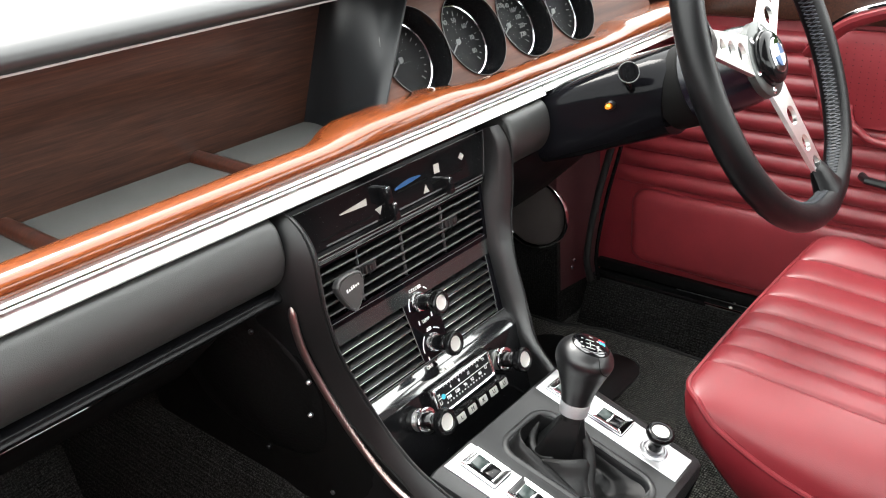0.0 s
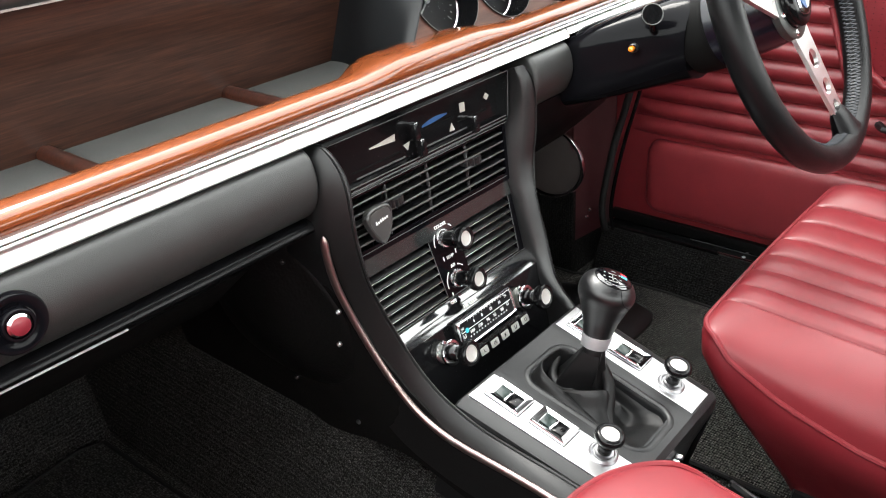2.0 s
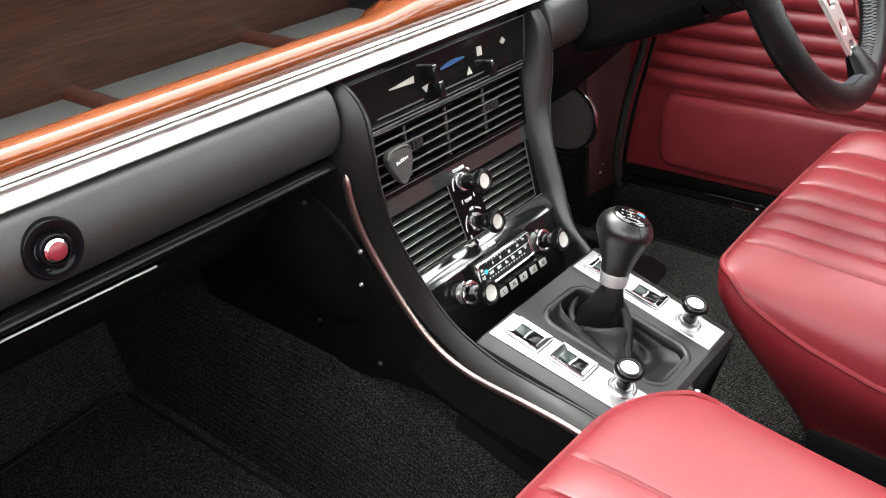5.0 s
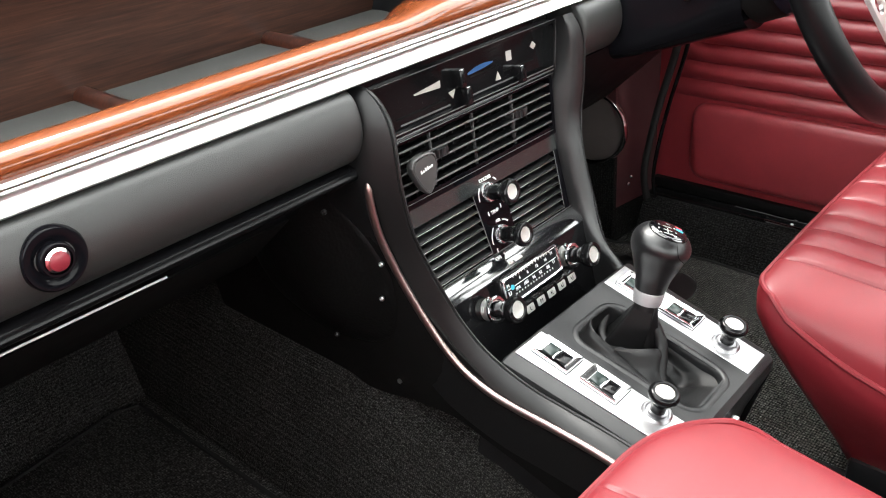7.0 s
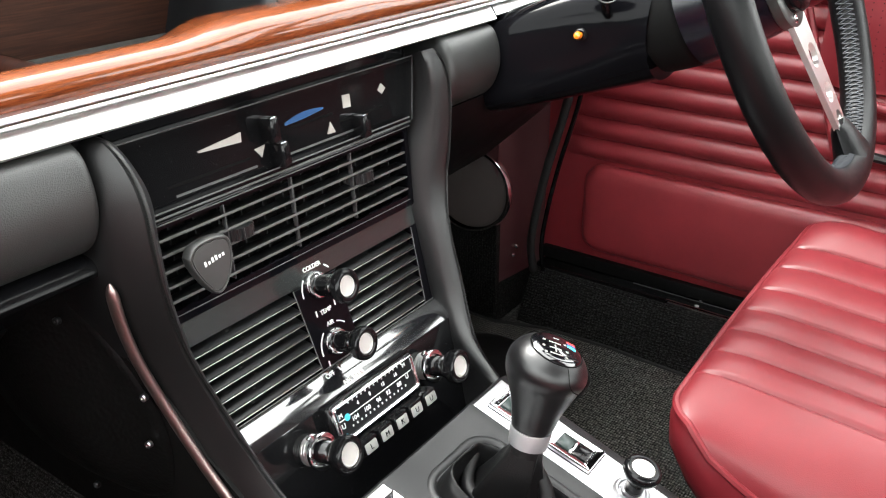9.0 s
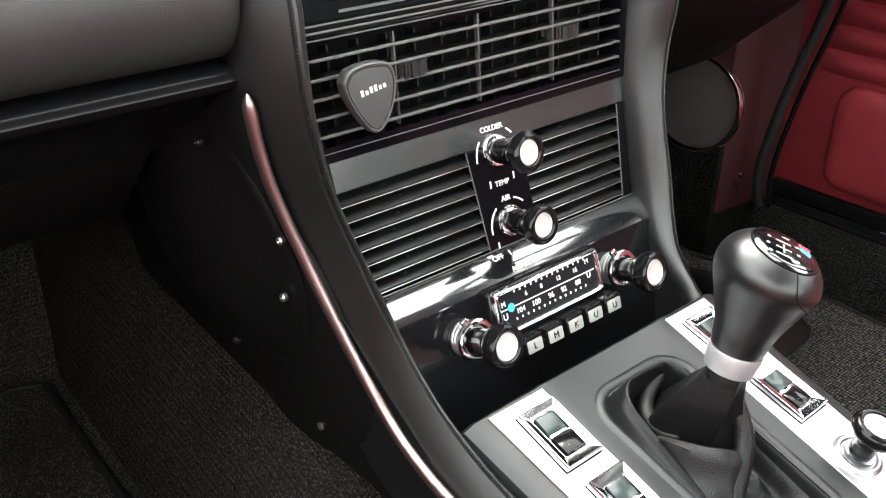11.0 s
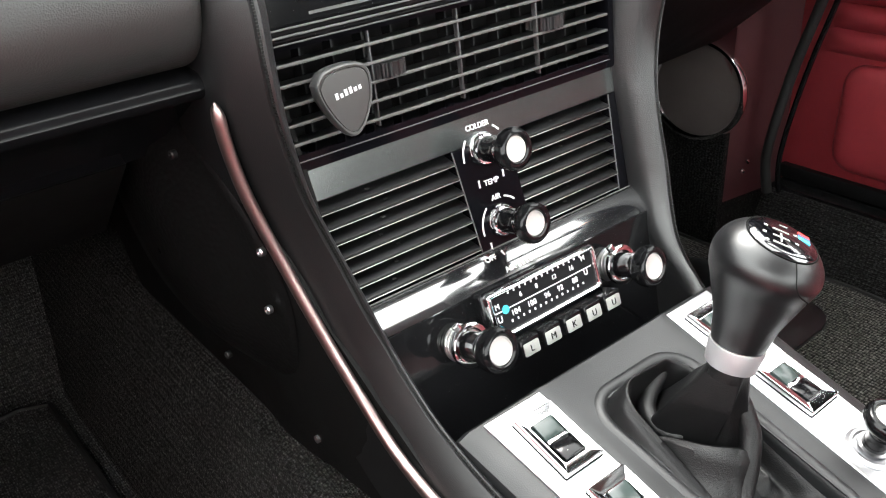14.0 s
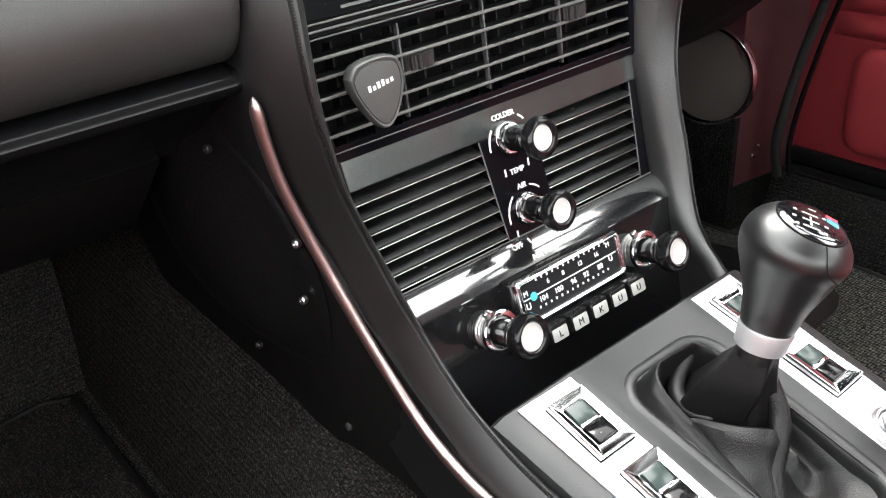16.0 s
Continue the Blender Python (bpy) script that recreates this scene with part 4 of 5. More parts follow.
            (-1.36, 0.55, 4.60, -1.30, 0.585, 4.555, -1.57, 0.77, 4.58), (-1.31, 0.46, 4.36, -1.25, 0.50, 4.33, -1.51, 0.68, 4.31),
            (-1.255, 0.35, 4.13, -1.195, 0.41, 4.08, -1.455, 0.55, 4.05), (-1.23, 0.19, 3.93, -1.165, 0.24, 3.86, -1.405, 0.36, 3.78),
            (-1.225, -0.05, 3.76, -1.165, -0.02, 3.69, -1.40, 0.10, 3.59), (-1.22, -0.45, 3.60, -1.165, -0.45, 3.54, -1.40, -0.40, 3.46),
            (-1.21, -0.9, 3.51, -1.15, -0.9, 3.46, -1.40, -0.93, 3.425), (-1.18, -1.45, 3.41, -1.11, -1.45, 3.36, -1.40, -1.48, 3.36), (-1.14, -2.0, 3.25, -1.07, -2.0, 3.2, -1.39, -2.0, 3.21)]
    st = smoothpath(rows, 6)
    rings, seam = [], []
    for k, r in enumerate(st):
        sm, inn, out = Vector(r[:3]), Vector(r[3:6]), Vector(r[6:])
        a, b = st[max(k - 1, 0)], st[min(k + 1, len(st) - 1)]
        ty, tz = abs(b[1] - a[1]), abs(b[2] - a[2])
        L = math.hypot(ty, tz)
        d = Vector((0, tz / L, -ty / L))
        rings.append([inn + d * 0.6, inn + d * 0.3, inn + d * 0.1, inn, inn.lerp(sm, 0.35) - d * 0.022, inn.lerp(sm, 0.75) - d * 0.02, sm + d * 0.010,
                      sm.lerp(out, 0.12) - d * 0.020, sm.lerp(out, 0.4) - d * 0.028, sm.lerp(out, 0.75) - d * 0.010, out + d * 0.03, out + d * 0.12, out + d * 0.6])
        seam.append(sm + d * 0.003)
    bm = nb()
    loft(bm, [r[:7] + [r[6] + (r[0] - r[3])] for r in rings])
    ob = part("cheek", bm, CHEEKHIDE, cons, "padded black leather cheek")
    bm = nb()
    loft(bm, [r[6:] + [r[6] + (r[0] - r[3])] for r in rings])
    part("shaded_side", bm, CHEEKSHADE, ob, "plain black side, darkened as in shade")
    bm = nb()
    for i in range(3, len(seam) - 1):
        for k in range(3):
            tube(bm, [seam[i].lerp(seam[i + 1], k / 3 + 0.05), seam[i].lerp(seam[i + 1], k / 3 + 0.28)], 0.008, 4)
    part("seam", bm, STITCH, ob, "black thread seam", kind="stuff")


passenger_cheek()
driver_cheek()


def side_x(z, y=1.0):
    """Half width of the console: it narrows downwards and towards the deck."""
    wide = 1.79 - max(0.0, 5.6 - z) * 0.14
    k = min(1.0, max(0.0, (0.95 - y) / 0.7)) * min(1.0, max(0.0, (5.2 - z) / 0.9))
    return wide - k * (wide - 1.40)


for sx in (-1, 1):
    bm = nb()
    rings = []
    for y, z0, z1 in ((4.4, 2.45, 6.3), (2.5, 2.55, 6.3), (1.3, 2.75, 6.3), (1.0, 2.85, 5.3), (0.8, 2.87, 4.75), (0.6, 2.9, 4.2), (0.3, 2.9, 3.8), (-0.1, 2.8, 3.55), (-0.5, 2.7, 3.4), (-1.2, 2.5, 3.2), (-2.0, 2.2, 3.0)):
        rings.append([(sx * (side_x(z0 + (z1 - z0) * k / 6, y) - (0.15 if sx > 0 else 0.03)), y, z0 + (z1 - z0) * k / 6) for k in range(7)] + [(sx * 1.3, y, z1), (sx * 1.3, y, z0)])
    if sx > 0:
        rings = [[(x - (0.2 if y < 0 else 0.0), y, z) for x, y, z in r] for r in rings if r[0][1] > -0.4]
    loft(bm, rings)
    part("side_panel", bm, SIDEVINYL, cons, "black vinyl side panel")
bm = nb()
cs = smoothpath([(-1.81, 0.785, 5.60), (-1.78, 0.805, 5.36), (-1.735, 0.81, 5.12), (-1.68, 0.795, 4.9), (-1.61, 0.745, 4.63), (-1.55, 0.655, 4.36), (-1.49, 0.535, 4.08), (-1.44, 0.375, 3.82), (-1.43, 0.13, 3.625), (-1.43, -0.15, 3.515), (-1.43, -0.45, 3.465), (-1.43, -0.97, 3.435), (-1.43, -1.48, 3.38), (-1.42, -2.0, 3.24)], 8)
tube(bm, cs, 0.044, 14, 0.8, taper=lambda t: min(1.0, 0.15 + math.sqrt(t * 26)))
part("chrome_strip", bm, REFLECTSTRIP, cons, "chrome strip along the side")
# blower cover on the passenger's side, with its screws
bm = nb()
outline = [(1.75, 5.42), (1.3, 5.17), (1.03, 4.88), (0.86, 4.55), (0.88, 4.08), (1.06, 3.68), (1.5, 3.42), (2.2, 3.35), (2.9, 3.6), (3.2, 4.2), (3.0, 5.0), (2.4, 5.45)]
op = [tuple(p) for p in smoothpath(outline + [outline[0]], 4)[:-1]]
cy, cz = 1.95, 4.35
rings = []
for s, h in ((1.0, -0.07), (0.98, -0.03), (0.94, 0.01), (0.88, 0.045), (0.78, 0.11), (0.6, 0.2), (0.3, 0.25), (0.02, 0.26)):
    row = []
    for y, z in op:
        yy, zz = cy + (y - cy) * s, cz + (z - cz) * s
        row.append((-(side_x(zz, yy) + h * min(1.0, 0.15 + max(0.0, (yy - 0.9) / 0.8)) - 0.012 * (s == 1.0)), yy, zz))
    rings.append(row)
loft(bm, rings, caps=False)
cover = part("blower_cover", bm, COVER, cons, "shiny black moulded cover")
for x, y, z in ((-1.85, 1.40, 5.165), (-1.667, 0.885, 4.682), (-1.655, 0.95, 4.27), (-1.664, 1.724, 3.546)):
    bm = nb()
    lathe(bm, [(0.026, -0.02), (0.026, 0.008), (0.02, 0.014), (0.01, 0.015), (0.0, 0.008)], axis_frame((x, y, z), (-1, -0.2, 0.1)), 14)
    part("screw", bm, MOULD if 4.2 < z < 5.0 else SATIN, cover, "small metal screw")
for y, z in ((1.09, 3.06), (0.13, 3.42)):
    bm = nb()
    lathe(bm, [(0.028, -0.02), (0.028, 0.01), (0.0, 0.02)], axis_frame((-side_x(z, y) + 0.02, y, z), (-1, 0, 0)), 12)
    part("screw", bm, MOULD, cons, "small metal screw")
bm = nb()
box(bm, -1.35, 1.35, 1.35, 1.8, 3.2, 6.42)
part("core", bm, VOID, cons)

# heater controls
heat = thing("heater_control_panel", (0, 1.0, 5.8), "gloss black heater control panel with sliding levers", "heater controls")
bm = nb()
prism(bm, [(-1.46, -0.27), (1.26, -0.27), (1.36, 0.36), (-1.5, 0.36)], -0.05, 0.0, F1)
part("face", bm, GLOSS, heat)
bm = nb()
ring_frame_prism(bm, [(-1.47, -0.27), (1.28, -0.27), (1.39, 0.24), (-1.5, 0.24)], [(-1.43, -0.25), (1.245, -0.25), (1.345, 0.205), (-1.46, 0.205)], -0.02, 0.07, F1)
part("frame", bm, GLOSS, heat)
bm = nb()
extrude_x(bm, [(1.06, 5.79), (1.0, 5.80), (0.955, 5.775), (0.945, 5.755), (0.955, 5.735), (1.06, 5.735)], -1.44, 1.26)
part("ledge", bm, GLOSS, heat, "rounded gloss ledge")
bm = nb()
prism(bm, [(-0.87, 0.035), (-0.86, 0.022), (-0.50, 0.0), (-0.49, 0.068)], 0.001, 0.008, F1)
part("marking", bm, MARK, heat, "white wedge", smooth=False)
for poly in ([(0.545, -0.01), (0.63, -0.015), (0.635, 0.085), (0.55, 0.09)], [(0.97, 0.04), (1.02, 0.0), (1.07, 0.04), (1.02, 0.085)], [(0.33, -0.16), (0.42, -0.165), (0.38, -0.075)], [(-0.40, -0.08), (-0.345, -0.15), (-0.30, -0.07)]):
    bm = nb()
    prism(bm, poly, 0.001, 0.008, F1)
    part("marking", bm, MARK, heat, "white symbol", smooth=False)
bm = nb()
arc = [(-0.08 + 0.41 * k / 8, 0.008 + 0.03 * (k / 8) ** 2) for k in range(9)]
prism(bm, [(u, v) for u, v in arc] + [(u, v + 0.05 * math.sin(math.pi * (k / 8) * 0.8 + 0.4)) for k, (u, v) in reversed(list(enumerate(arc)))], 0.001, 0.006, F1)
part("marking", bm, BLUE, heat, "blue arc", smooth=False)
for u0, u1, v in ((-0.05, 0.42, -0.02), (-1.15, -0.45, -0.13), (0.48, 1.0, -0.10), (-0.1, 0.75, -0.20), (-1.1, -0.4, -0.2)):
    bm = nb()
    box(bm, u0, u1, v - 0.008, v + 0.008, 0.0, 0.006, m=F1)
    part("lever_slot", bm, SLATEDGE if v == -0.20 else VOID, heat, smooth=False)
for u, v, h in ((-0.28, 0.03, 0.13), (-0.22, -0.16, 0.13), (0.66, -0.175, 0.13)):
    bm = nb()
    box(bm, u - 0.045, u + 0.045, v - 0.09, v + 0.09, 0.0, h, 0.02, F1)
    lev = part("lever", bm, GLOSS, heat, "black sliding lever")
    bm = nb()
    box(bm, u - 0.03, u + 0.03, v + 0.082, v + 0.094, h - 0.12, h - 0.01, 0.005, F1)
    part("lever_tip", bm, CHROME, lev, "bright tip")

# Thin grey tubes drawn where the panel edges catch a highlight.
def edge_line(parent, a, b, r=0.006):
    bm = nb()
    tube(bm, [a, b], r, 6)
    return part("edge_line", bm, SLATEDGE, parent, "fine grey line drawn as an edge highlight")


edge_line(heat, F1 @ Vector((-1.50, 0.24, 0.07)), F1 @ Vector((1.39, 0.24, 0.07)), 0.005)
edge_line(heat, F1 @ Vector((1.39, 0.24, 0.07)), F1 @ Vector((1.28, -0.27, 0.07)), 0.004)
edge_line(heat, F1 @ Vector((-1.43, -0.245, 0.07)), F1 @ Vector((1.25, -0.245, 0.07)))
edge_line(heat, (-1.44, 0.95, 5.778), (1.26, 0.95, 5.778), 0.008)
edge_line(heat, (-1.44, 0.955, 5.737), (1.26, 0.955, 5.737))

# upper grille
gr = thing("air_vent", (0, 0.9, 5.05), "black slatted dashboard air vent", "air vent")
bm = nb()
box(bm, -1.50, 1.24, 0.0, 0.72, -0.32, -0.28, m=F2)
part("backing", bm, VOID, gr)
GL, GR, GM = -1.44, 1.195, -0.1225
bm = nb()
ring_frame_prism(bm, rrect(-1.52, 1.245, -0.01, 0.72, 0.02), rrect(GL, GR, 0.085, 0.655, 0.012), -0.28, 0.0, F2)
part("frame", bm, COLUMN, gr)
bm = nb()
box(bm, GL, GR, 0.045, 0.052, 0.0, 0.006, 0.002, F2)
part("frame_line", bm, SLATEDGE, gr, "fine grey line", smooth=False)
for v in (0.145, 0.252, 0.361, 0.470, 0.577):
    bm = nb()
    box(bm, GL, GR, v - 0.009, v + 0.009, -0.12, -0.012, 0.004, F2)
    slat = part("slat", bm, SATIN, gr)
    bm = nb()
    box(bm, GL, GR, v - 0.0095, v + 0.0095, -0.020, -0.004, 0.004, F2)
    part("slat_edge", bm, SLATEDGE, slat, "grey worn front edge")
for u in (-0.772, -0.128, 0.525):
    bm = nb()
    box(bm, u - 0.0065, u + 0.0065, 0.10, 0.655, -0.05, -0.010, 0.004, F2 @ Matrix.Translation((0, 0.37, 0)) @ Matrix.Rotation(radians(0.4 * (u - GM)), 4, "Z") @ Matrix.Translation((0, -0.37, 0)))
    part("divider", bm, SLAT, gr)
for k in range(13):
    u = GM + 0.205 * (k - 6)
    bm = nb()
    box(bm, u - 0.006, u + 0.006, 0.09, 0.655, -0.22, -0.13, m=F2)
    part("vane", bm, MATT, gr, smooth=False)
for u, w in ((-0.655, 0.105), (0.66, 0.10)):
    bm = nb()
    mw = F2 @ Matrix.Translation((u, 0.415, -0.085)) @ Matrix.Rotation(radians(90), 4, "X")
    pr = []
    for k in range(72):
        a = 2 * math.pi * k / 72
        r = w + (0.030 if k % 4 < 2 else 0.016)
        pr.append((r * math.cos(a), r * math.sin(a)))
    prism(bm, pr, -0.042, 0.042, mw, 0.006)
    part("thumbwheel", bm, SATIN, gr, "ribbed thumbwheel", smooth=False)

mount = thing("phone_mount", (-1.1, 0.7, 5.2), "shield-shaped black magnetic phone mount on the vent", "phone mount")
bpts = [(-1.277, 0.487), (-1.235, 0.543), (-1.167, 0.565), (-1.075, 0.570), (-0.992, 0.557), (-0.945, 0.527), (-0.926, 0.47), (-0.930, 0.378), (-0.962, 0.288), (-1.002, 0.219), (-1.045, 0.178), (-1.084, 0.168), (-1.126, 0.190), (-1.175, 0.25), (-1.228, 0.338), (-1.266, 0.425)]
bo = [tuple(p) for p in smoothpath(bpts + [bpts[0]], 4)[:-1]]
bc = (-1.1, 0.38)
bm = nb()
loft(bm, [[F2 @ Vector((bc[0] + 0.018 + (u - bc[0]) * k, bc[1] - 0.014 + (v - bc[1]) * k, h)) for u, v in bo] for k, h in ((0.86, 0.09), (0.97, 0.105), (1.0, 0.125), (1.0, 0.155), (0.975, 0.176), (0.935, 0.183), (0.885, 0.181), (0.868, 0.173), (0.85, 0.173), (0.835, 0.182), (0.4, 0.187), (0.02, 0.188))])
part("pad", bm, PADGREY, mount, "matt rubber-faced pad")
bm = nb()
lathe(bm, [(0.07, 0.0), (0.07, 0.12)], F2 @ Matrix.Translation((-1.08, 0.4, 0)), 16)
part("clip", bm, MATT, mount)
bm = nb()
word = F2 @ Matrix.Translation((-1.067, 0.405, 0.186)) @ Matrix.Rotation(radians(9), 4, "Z")
for k in range(6):
    u = -0.088 + 0.03 * k
    box(bm, u, u + 0.017, -0.011, 0.011 + (0.012 if k in (0, 2, 3) else 0), 0.0, 0.004, m=word)
part("print_bars", bm, WHITE, mount, "pale printed bars", smooth=False)

# lower panel with slot vents and two pull knobs
low = thing("slotted_vent", (0, 0.7, 4.2), "gloss black slotted vent panel with two knobs", "air vent")
bm = nb()
for k, (name, poly) in enumerate((("face_strip", [(-1.46, 0.675), (1.235, 0.685), (1.245, 0.868), (-1.46, 0.868)]), ("face_strip", [(1.108, -0.03), (1.215, -0.03), (1.235, 0.683), (1.156, 0.683)]), ("knob_panel", [(-0.232, -0.03), (0.225, -0.03), (0.18, 0.675), (-0.298, 0.675)]))):
    bm = nb()
    prism(bm, poly, -0.08, 0.0, F3, 0.007)
    part(name, bm, COLUMN if k else SEMI, low, smooth=False)

bm = nb()
box(bm, -1.45, 1.2, -0.03, 0.70, -0.26, -0.22, m=F3)
part("backing", bm, VOID, low)
for side in (-1, 1):
    for k in range(7):
        v = 0.013 + 0.0975 * k
        u0, u1 = (-1.44, -0.234 - 0.093 * v) if side < 0 else (0.222 - 0.06 * v, 1.11 + 0.07 * v)
        fr = F3 @ Matrix.Translation((0, v, 0)) @ Matrix.Rotation(radians(24), 4, "X")
        bm = nb()
        box(bm, u0, u1, -0.012, 0.012, -0.16, 0.0, 0.006, fr)
        fin = part("fin", bm, SATIN, low)
        # Aluminium strip stands in for the highlight on the fin's front edge.
        bm = nb()
        box(bm, u0, u1, -0.0125, -0.007, -0.006, 0.003, 0.002, fr)
        part("fin_highlight", bm, ALU, fin, "bright strip drawn as the front edge highlight")
        bm = nb()
        box(bm, (u0 + u1) / 2 - 0.012 + 0.05 * (k % 3 - 1), (u0 + u1) / 2 + 0.012 + 0.05 * (k % 3 - 1), 0.012, 0.016, -0.08, -0.06, 0.001, fr)
        part("fin_clip", bm, SLATEDGE, fin, "small pale clip", smooth=False)
bm = nb()
p0, p1 = F3 @ Vector((0, -0.025, 0)), F4 @ Vector((0, 0.0, 0))
arcp = []
for k in range(11):
    t = k / 10
    q = p0.lerp(p1, t)
    arcp.append((q.y - 0.006 * math.sin(math.pi * t), q.z + 0.012 * math.sin(math.pi * t)))
extrude_x(bm, arcp + [(p1.y, p1.z - 0.012), (p1.y + 0.1, p1.z - 0.03), (p0.y + 0.1, p0.z - 0.02)], -1.38, 1.235)
part("sloping_band", bm, BAND, low, "sloping glossy band")


edge_line(low, F3 @ Vector((-1.46, 0.868, 0)), F3 @ Vector((1.245, 0.868, 0)))
edge_line(low, F3 @ Vector((1.108, -0.01, 0)), F3 @ Vector((1.156, 0.68, 0)), 0.005)
edge_line(low, F3 @ Vector((-0.232, -0.01, 0)), F3 @ Vector((-0.298, 0.675, 0)), 0.005)
edge_line(low, (-1.38, p0.y, p0.z + 0.004), (1.235, p0.y, p0.z + 0.004), 0.005)


def knob(frame_, base, length, parent, collar=0.11, face=0.125):
    mk = frame_ @ Matrix.Translation(base)
    bm = nb()
    L = length
    lathe(bm, [(0.085, 0.0), (0.085, L * 0.42), (0.09, L * 0.58), (0.108, L * 0.70), (face + 0.003, L * 0.78), (face + 0.012, L * 0.88), (face + 0.003, L * 0.97), (face - 0.015, L), (face - 0.035, L), (face - 0.045, L - 0.012), (face - 0.047, L - 0.03)], mk, 36)
    k = part("knob", bm, GLOSS, parent, "black turned knob")
    bm = nb()
    lathe(bm, [(face - 0.043, L - 0.035), (face - 0.044, L - 0.015), (face - 0.052, L - 0.012), (face - 0.057, L - 0.02), (face * 0.3, L - 0.023), (0, L - 0.024)], mk, 32)
    part("knob_cap", bm, KNOBCAP, k, "pale metal cap")
    if collar:
        bm = nb()
        lathe(bm, [(collar, 0.0), (collar, 0.03), (collar - 0.015, 0.06), (0.07, 0.065)], mk, 28)
        part("knob_collar", bm, CHROME, k, "chrome collar")
    return k


knob(F3, (-0.062, 0.635, 0), 0.35, low)
knob(F3, (-0.03, 0.145, 0), 0.35, low)


def print_arc(u, v, r, a0, a1, frame_, parent):
    b = nb()
    q = [radians(a0 + (a1 - a0) * k / 8) for k in range(9)]
    prism(b, [(u + r * math.cos(a), v + r * math.sin(a)) for a in q] + [(u + (r - 0.011) * math.cos(a), v + (r - 0.011) * math.sin(a)) for a in reversed(q)], 0.001, 0.005, frame_)
    return part("printed_arc", b, WHITE, parent, smooth=False)


def at(fr, u, v, w=0.003, spin=0.0):
    return fr @ Matrix.Translation((u, v, w)) @ Matrix.Rotation(radians(spin), 4, "Z")


lettering("COLDER", 0.05, at(F3, -0.06, 0.785), WHITE, low)
lettering("TEMP", 0.052, at(F3, -0.04, 0.41), WHITE, low)
lettering("AIR", 0.052, at(F3, -0.03, 0.30), WHITE, low)
FB = plane_frame(0.5, 4.06, 59)
lettering("OFF", 0.055, at(FB, -0.215, 0.166, 0.013), WHITE, low)
lettering("AIR", 0.055, at(FB, -0.135, 0.05, 0.013), WHITE, low)
bm = nb()
box(bm, -0.108, -0.1, 0.15, 0.19, 0.008, 0.0145, m=FB)
for k in range(4):
    box(bm, -0.07 + 0.034 * k, -0.046 + 0.034 * k, 0.034, 0.066, 0.008, 0.0135, m=FB)
part("print_bars", bm, WHITE, low, "pale printed bars", smooth=False)
print_arc(-0.035, 0.60, 0.19, 140, 185, F3, low)
print_arc(-0.035, 0.60, 0.19, 40, 58, F3, low)
print_arc(-0.01, 0.115, 0.185, 130, 190, F3, low)
print_arc(-0.01, 0.115, 0.185, 45, 75, F3, low)
for u, v in ((-0.14, 0.42), (0.07, 0.435), (-0.15, 0.0)):
    bm = nb()
    box(bm, u - 0.006, u + 0.006, v - 0.024, v + 0.024, 0.001, 0.005, m=F3)
    part("printed_mark", bm, WHITE, low, smooth=False)

# ---- radio ----
rad = thing("radio", (0, 0.4, 3.7), "vintage push-button radio with chrome framed dial", "radio")
bm = nb()
prism(bm, [(-1.26, -0.95), (1.26, -0.95), (1.26, -0.012), (-1.26, -0.012)], -0.1, 0.0, F4)
part("mounting_plate", bm, GLOSS, rad, "gloss black mounting plate", smooth=False)
bm = nb()
prism(bm, rrect(-0.52, 0.51, -0.335, 0.012, 0.03), 0.0, 0.085, F4, 0.015)
part("case", bm, GLOSS, rad)
bm = nb()
loft(bm, [[F4 @ Vector((u, v, h)) for u, v in rrect(-0.49 + o, 0.48 - o, -0.315 + o, -o, 0.03 - o * 0.4, 5)] for o, h in ((0, 0.03), (0, 0.105), (0.004, 0.12), (0.011, 0.131), (0.02, 0.135), (0.029, 0.130), (0.035, 0.118), (0.037, 0.10))], caps=False)
part("dial_frame", bm, CHROME, rad, "chrome dial frame")
bm = nb()
prism(bm, rrect(-0.46, 0.45, -0.285, -0.03, 0.02), 0.08, 0.105, F4)
dial = part("dial", bm, DIAL, rad, "black tuning scale")
bm = nb()
box(bm, -0.44, 0.43, -0.146, -0.139, 0.105, 0.108, m=F4)
part("scale_line", bm, WHITE, dial, smooth=False)
for s, u, v, size in (("M", -0.415, -0.135, 0.05), ("U", -0.415, -0.22, 0.06), ("6", -0.21, -0.125, 0.045), ("8", -0.07, -0.125, 0.045), ("12", 0.09, -0.125, 0.045), ("16", 0.25, -0.125, 0.045), ("M", 0.37, -0.10, 0.05), ("U", 0.37, -0.2, 0.055),
                      ("104", -0.28, -0.215, 0.052), ("100", -0.14, -0.215, 0.052), ("96", 0.0, -0.215, 0.052), ("92", 0.12, -0.215, 0.052), ("88", 0.26, -0.215, 0.052)):
    lettering(s, size, at(F4, u, v + 0.03, 0.106), WHITE, dial, "scale_numeral")
bm = nb()
for k in range(14):
    u = -0.33 + 0.05 * k
    box(bm, u, u + 0.012, -0.238, -0.222, 0.105, 0.108, m=F4)
    box(bm, u + 0.02, u + 0.032, -0.055, -0.04, 0.105, 0.108, m=F4)
part("scale_dots", bm, WHITE, dial, smooth=False)
bm = nb()
lathe(bm, [(0.028, 0.105), (0.028, 0.11), (0, 0.11)], F4 @ Matrix.Translation((-0.355, -0.142, 0)), 16)
part("tuning_dot", bm, CYAN, dial, "bright blue tuning dot")
for s, u in zip("LMKUU", (-0.335, -0.145, 0.045, 0.235, 0.425)):
    bm = nb()
    mk = F4 @ Matrix.Translation((u, -0.39, 0))
